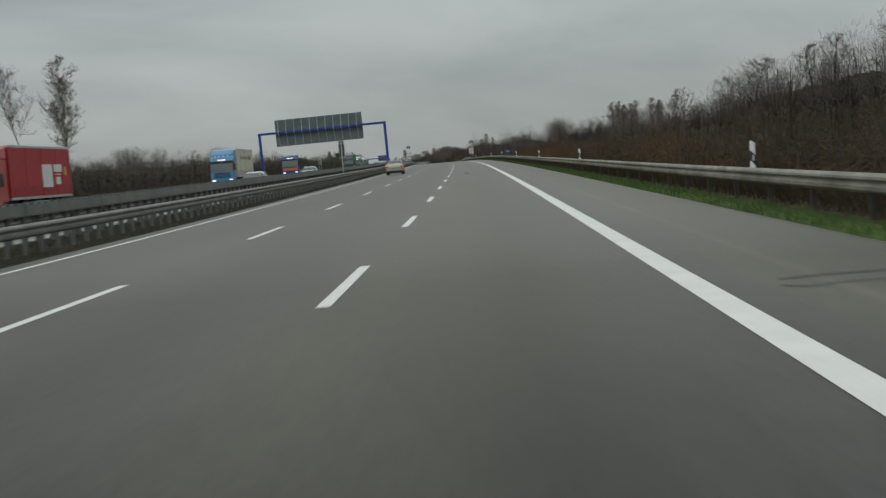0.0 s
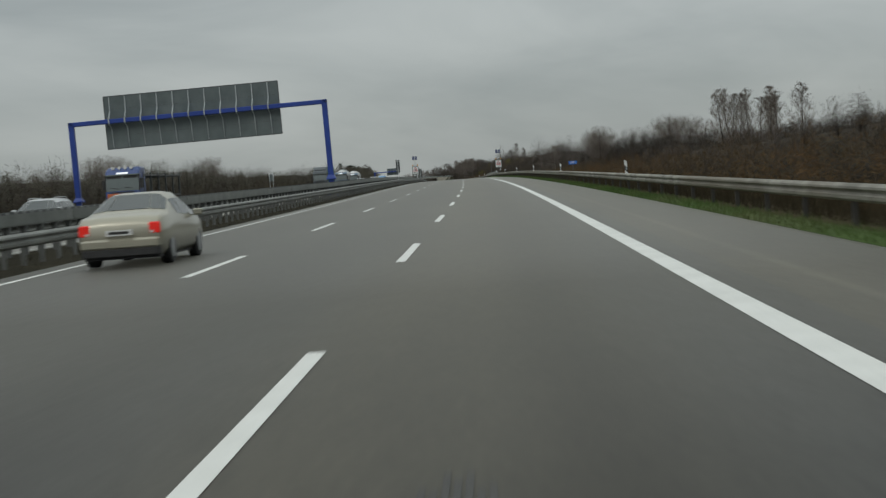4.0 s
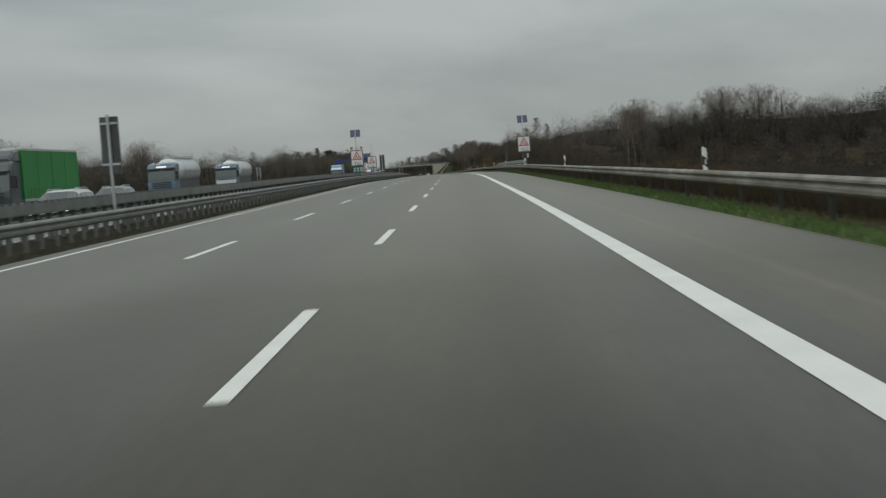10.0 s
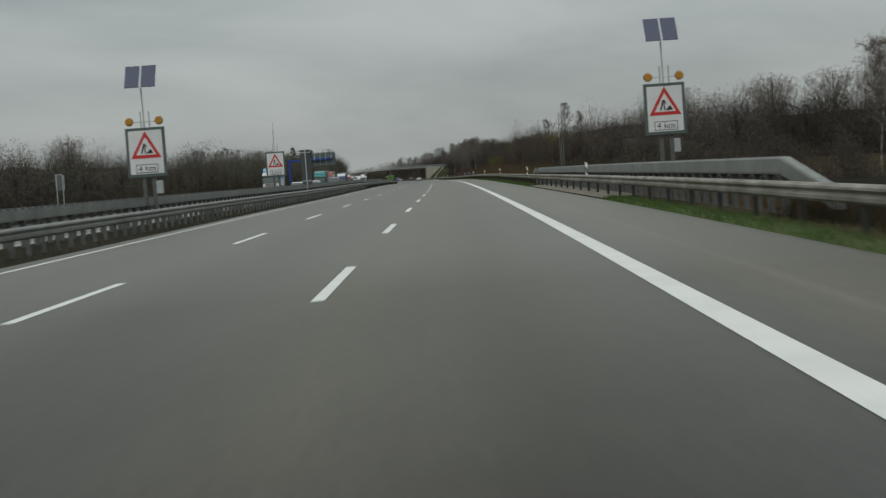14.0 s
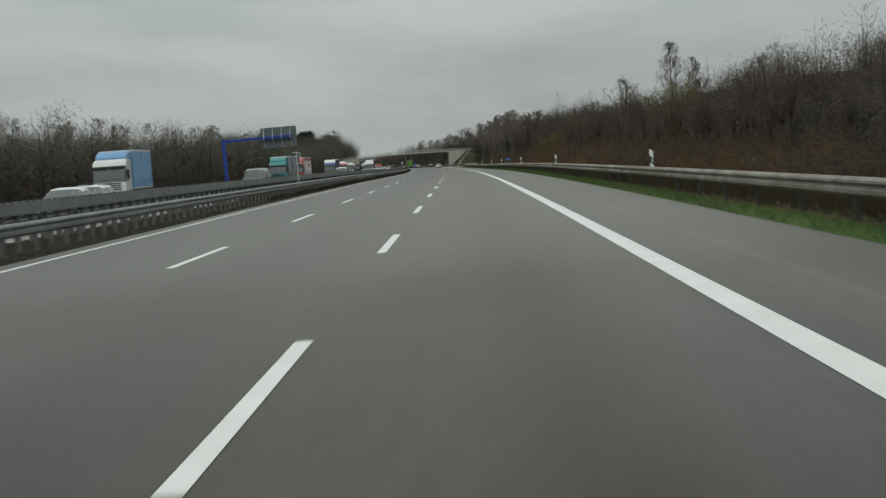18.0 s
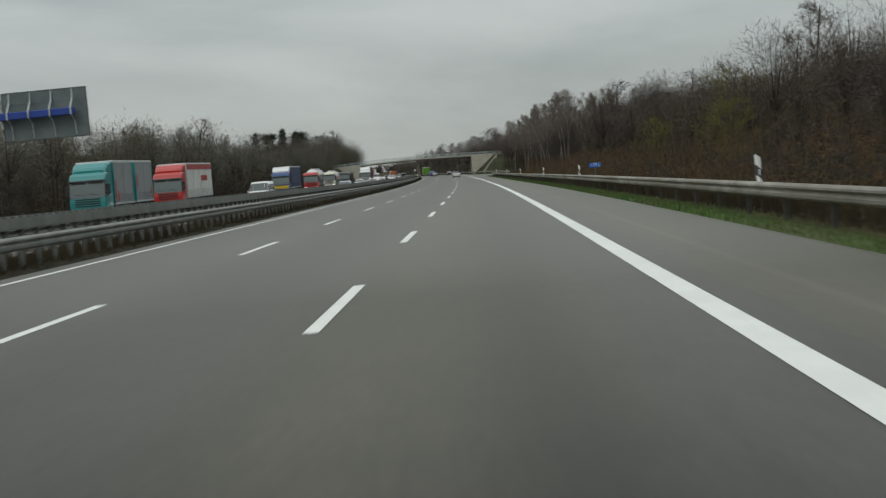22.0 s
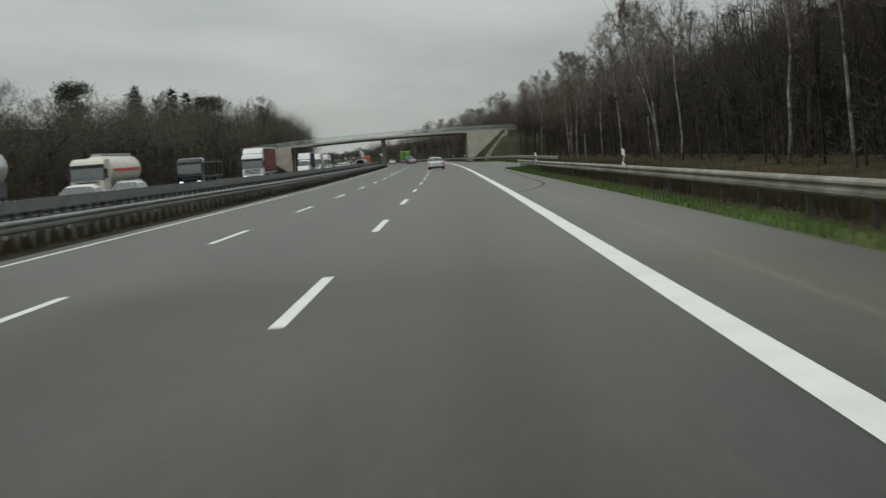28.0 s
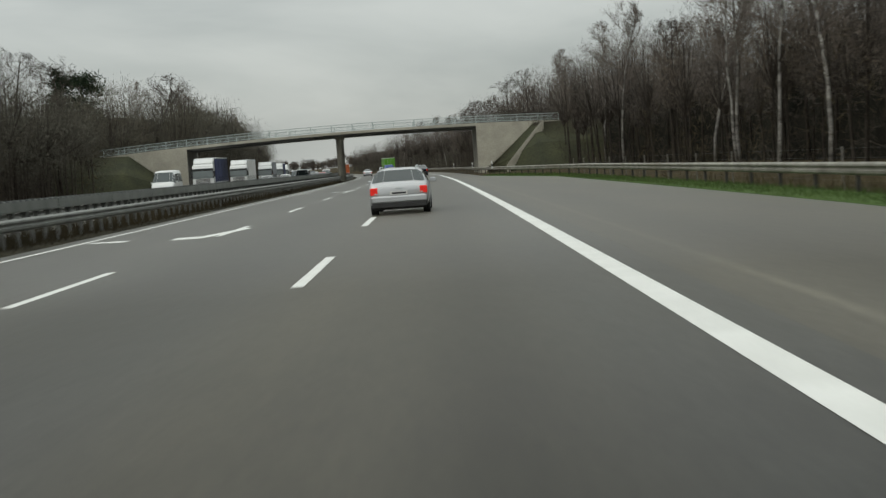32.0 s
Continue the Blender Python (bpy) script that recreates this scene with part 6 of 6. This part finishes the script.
        part("cradle", Build().box(-0.9, 0.9, y0 + 0.6, y1 - 0.6, 0.95, zc - r * 0.7), M["dark_steel"], g)
    elif load == "carrier":
        for z in (1.1, 2.6):
            part("ramp", Build().box(-1.22, 1.22, y0, y1 + 1.2, z, z + 0.12), M["dark_steel"], g)
        for y in np.linspace(y1 + 1, y0, 6):
            for x in (-1.2, 1.2):
                part("pillar", Build().box(x - 0.06, x + 0.06, y - 0.07, y + 0.07, 0.9, 2.9), M["dark_steel"], g)
    else:
        half = (y0 + y1) / 2
        for q0, q1 in ((y0, half - gap / 2), (half + gap / 2, y1)) if gap else ((y0, y1),):
            box = part("box", Build().box(-1.27, 1.27, q0, q1, 1.05, tall, 0.05), load_mat, g)
            part("roof_edge", Build().box(-1.29, 1.29, q0 - 0.01, q1 + 0.01, tall - 0.12, tall - 0.03), M["alu"], box)
            part("roof_sheet", Build().box(-1.26, 1.26, q0 + 0.02, q1 - 0.02, tall - 0.02, tall + 0.035, 0.01), M["sign_white"], box)
            part("skirt", Build().box(-1.28, 1.28, q0, q1, 0.98, 1.12), M["alu"], box)
            n = max(3, int((q1 - q0) / 2.3))
            for y in np.linspace(q0 + 0.04, q1 - 0.04, n):
                ends = y in (q0 + 0.04, q1 - 0.04)
                part("curtain_post", Build().box(-1.288, 1.288, y - (0.09 if ends else 0.03), y + (0.09 if ends else 0.03), 1.1, tall - 0.1), edge if edge and ends else load_mat, box)
            for y in np.arange(q0 + 0.5, q1 - 0.3, 0.62):
                part("strap", Build().box(-1.283, -1.262, y - 0.025, y + 0.025, 0.96, 1.7), M["plastic_black"], box)
            part("front_rim", Build().box(-1.24, 1.24, q1 - 0.01, q1 + 0.02, tall - 0.3, tall - 0.13), M["plastic_black"], box)
        for f0, f1, z0, z1, pm in patches:
            part("patch", Build().box(-1.293, -1.27, y0 + (y1 - y0) * f0, y0 + (y1 - y0) * f1, z0, z1), pm, box, "plain block of colour")
        if not turn:
            for sgn in (-1, 1):
                part("rear_door", Build().box(*sorted((sgn * 0.02, sgn * 1.2)), y0 - 0.05, y0 + 0.01, 1.15, tall - 0.16, 0.015), load_mat, g)
                part("locking_rod", Build().tube([(sgn * 0.4, y0 - 0.075, 1.15), (sgn * 0.4, y0 - 0.075, tall - 0.2)], 0.025, 6), M["alu"], g)
                part("tail_lamp", Build().box(*sorted((sgn * 0.85, sgn * 1.2)), y0 - 0.08, y0 - 0.01, 0.8, 0.95, 0.01), M["tail"], g)
            part("rear_bumper", Build().box(-1.2, 1.2, y0 - 0.06, y0 + 0.1, 0.5, 0.68, 0.02), M["dark_steel"], g)
        part("underrun_guard", Build().box(-1.2, 1.2, y0 + 4.5, y1 - 4.5, 0.5, 0.85), M["alu"], g)
    return g


P = {k: car_paint(k + "_paint", c, r, m) for k, c, r, m in (("pale_blue", (0.11, 0.17, 0.24), 0.35, 0.0), ("beige", (0.36, 0.34, 0.26), 0.6, 0.0), ("silver", (0.5, 0.51, 0.52), 0.35, 0.4), ("dark_blue", (0.012, 0.016, 0.03), 0.2, 0.3), ("champagne", (0.36, 0.34, 0.27), 0.3, 0.4), ("red", (0.4, 0.018, 0.014), 0.35, 0.0), ("blue", (0.02, 0.055, 0.2), 0.35, 0.0), ("teal", (0.015, 0.2, 0.2), 0.35, 0.0), ("green", (0.012, 0.16, 0.04), 0.45, 0.0), ("white", (0.62, 0.63, 0.62), 0.35, 0.0), ("sky", (0.05, 0.22, 0.42), 0.35, 0.0), ("cream", (0.55, 0.52, 0.44), 0.4, 0.0), ("orange", (0.5, 0.12, 0.03), 0.5, 0.0), ("lime", (0.1, 0.32, 0.02), 0.5, 0.0), ("grey", (0.16, 0.165, 0.17), 0.35, 0.2), ("slate", (0.05, 0.06, 0.068), 0.35, 0.2), ("yellow", (0.5, 0.34, 0.02), 0.4, 0.0), ("steel_tank", (0.45, 0.46, 0.47), 0.3, 0.7))}
CURTAIN = {k: material(k + "_curtain", c, [min(1, v * 1.2) for v in c], rough=0.65, scale=0.7, fine=0.08) for k, c in (("grey", (0.2, 0.21, 0.22)), ("blue", (0.025, 0.035, 0.1)), ("white", (0.5, 0.5, 0.48)), ("red", (0.35, 0.02, 0.025)), ("maroon", (0.14, 0.02, 0.02)), ("green", (0.02, 0.2, 0.04)), ("cream", (0.5, 0.48, 0.38)), ("sky", (0.16, 0.3, 0.48)))}

# in the lanes ahead
car("silver_estate", 990.5, -0.9, P["silver"], "estate", 4.55, 1.77, "silver estate car with lit tail lamps on the motorway", turn=-1.0, tall=0.93)
car("dark_saloon", 1150, 0.3, P["dark_blue"], "saloon", 4.8, 1.85, "dark blue saloon car driving on grey asphalt")
car("champagne_saloon", 141.5, -7.3, P["champagne"], "saloon", 4.4, 1.72, "champagne-coloured saloon car with lit tail lamps")
truck(1330, 0.1, P["lime"], "box", P["lime"], "bright green box lorry seen from behind", turn=0.0)
truck(1480, -3.4, P["orange"], "box", P["orange"], "orange box lorry seen from behind in the middle lane", turn=0.0)
car("far_car", 1190, -3.5, P["grey"], "saloon", 4.5, 1.78, "dark grey car in the middle lane")
car("far_car", 1215, -3.6, P["blue"], "van", 4.9, 1.9, "dark blue van in the middle lane")
car("far_car", 1260, -7.0, P["silver"], "saloon", 4.5, 1.78, "small silver saloon car seen from behind")

# on the opposite carriageway
OUT, MID, INN = -26.0, -19.0, -15.3
truck(72, -26.4, P["red"], "box", CURTAIN["red"], "red curtain-sided lorry with white lettering blocks", patches=((0.16, 0.3, 2.5, 2.95, M["sign_white"]), (0.19, 0.27, 1.75, 2.2, M["sign_white"]), (0.18, 0.28, 2.32, 2.38, M["sign_white"]), (0.33, 0.5, 1.6, 2.95, M["sign_white"]), (0.08, 0.12, 2.3, 2.8, P["yellow"])))
truck(151.3, OUT, P["sky"], "box", CURTAIN["cream"], "light blue lorry with a cream box trailer", lamps=4, patches=((0.14, 0.3, 2.85, 3.3, P["grey"]), (0.34, 0.78, 2.9, 3.2, P["beige"])))
truck(217.8, OUT, P["blue"], "carrier", None, "dark blue car-carrier lorry with an orange front", extra=P["orange"], lamps=4)
truck(369.8, OUT, P["slate"], "box", CURTAIN["green"], "lorry with a bright green curtain trailer")
truck(418.8, OUT, P["pale_blue"], "tank", P["steel_tank"], "blue and white tank lorry with a bright steel tank", tall=3.9, lamps=4)
truck(456.3, OUT, P["pale_blue"], "tank", P["steel_tank"], "blue and white lorry with a bright steel tank", tall=3.9, lamps=4, extra=P["white"])
truck(634.3, OUT, P["white"], "box", CURTAIN["sky"], "white lorry with a pale blue box body over the cab", long=8.0, tall=3.9, spoiler=CURTAIN["sky"])
truck(742.8, OUT, P["teal"], "box", CURTAIN["grey"], "teal lorry with grey curtain sides, teal edges and red strips", gap=0.9, edge=P["teal"], patches=((0.955, 0.975, 1.15, 2.6, P["red"]), (0.88, 0.91, 1.3, 1.9, P["red"]), (0.41, 0.43, 2.0, 3.0, P["red"]), (0.03, 0.06, 1.4, 2.1, P["red"])))
truck(769.8, OUT, P["red"], "box", CURTAIN["white"], "red lorry with a white curtain trailer", patches=((0.0, 1.0, 3.45, 3.9, P["red"]), (0.2, 0.45, 2.4, 2.9, P["red"])))
truck(849.8, OUT, P["blue"], "box", CURTAIN["blue"], "blue lorry with a yellow bumper and dark blue trailer", extra=P["yellow"], spoiler=P["white"])
truck(893.8, OUT, P["red"], "tank", P["steel_tank"], "red lorry with a grey tank trailer")
truck(931.3, OUT, P["cream"], "tank", P["cream"], "cream tank lorry with a red stripe", tall=3.7, patches=((0, 1, 0, 0, M["sign_red"]),))
truck(975.8, OUT, P["dark_blue"], "carrier", None, "dark blue flatbed lorry", tall=3.7)
truck(999.3, -22.4, P["white"], "box", CURTAIN["maroon"], "white lorry with a dark red trailer")
car("oncoming_van", 776.8, MID, P["white"], "van", 5.0, 1.95, "white van on the opposite carriageway", turn=180)
car("oncoming_van", 1075, -22.5, P["white"], "van", 5.2, 2.0, "white van with lit headlamps on the opposite carriageway", turn=180, tall=1.25)
car("oncoming_van", 652, -17.5, P["grey"], "van", 4.9, 1.9, "grey van on the opposite carriageway", turn=180)
car("oncoming_car", 369.3, MID, P["grey"], "estate", 4.5, 1.78, "grey estate car on the opposite carriageway", turn=180)
car("oncoming_car", 99.3, INN, P["white"], "saloon", 4.4, 1.75, "white car on the opposite carriageway", turn=180)
car("oncoming_car", 173.8, MID, P["silver"], "estate", 4.6, 1.78, "silver estate car with lit headlamps on the opposite carriageway", turn=180)
car("oncoming_car", 344.8, INN, P["silver"], "estate", 4.5, 1.78, "silver estate car on the opposite carriageway", turn=180)
car("oncoming_car", 581.3, INN, P["white"], "saloon", 4.4, 1.75, "white car on the opposite carriageway", turn=180)
car("oncoming_car", 824.8, INN, P["silver"], "estate", 4.4, 1.75, "pale silver estate car on the opposite carriageway", turn=180)
car("oncoming_car", 911.8, MID, P["silver"], "estate", 4.4, 1.75, "silver car on the opposite carriageway", turn=180)
car("oncoming_car", 599.8, MID, P["white"], "estate", 4.5, 1.78, "white estate car on the opposite carriageway", turn=180)
car("oncoming_car", 885.3, INN, P["white"], "saloon", 4.4, 1.75, "white saloon car with lit headlamps on the opposite carriageway", turn=180)
rng = np.random.default_rng(4)
hues = ["white", "silver", "white", "grey", "dark_blue", "red"]
for i, s in enumerate(np.arange(1120, 1440, 16.0)):
    q = s + rng.uniform(-4, 4)
    if i % 3 == 0:
        truck(q, OUT, P["white"], "box", [CURTAIN["blue"], CURTAIN["white"], CURTAIN["grey"]][i // 3 % 3], "white lorry in the slow oncoming queue")
    car("queued_car", q + 5, (MID, INN)[i % 2], P[hues[i % 6]], ("saloon", "van", "estate")[i % 3], 4.5, 1.78, f"{hues[i % 6].replace('_', ' ')} car with lit headlamps in the oncoming queue", turn=180)
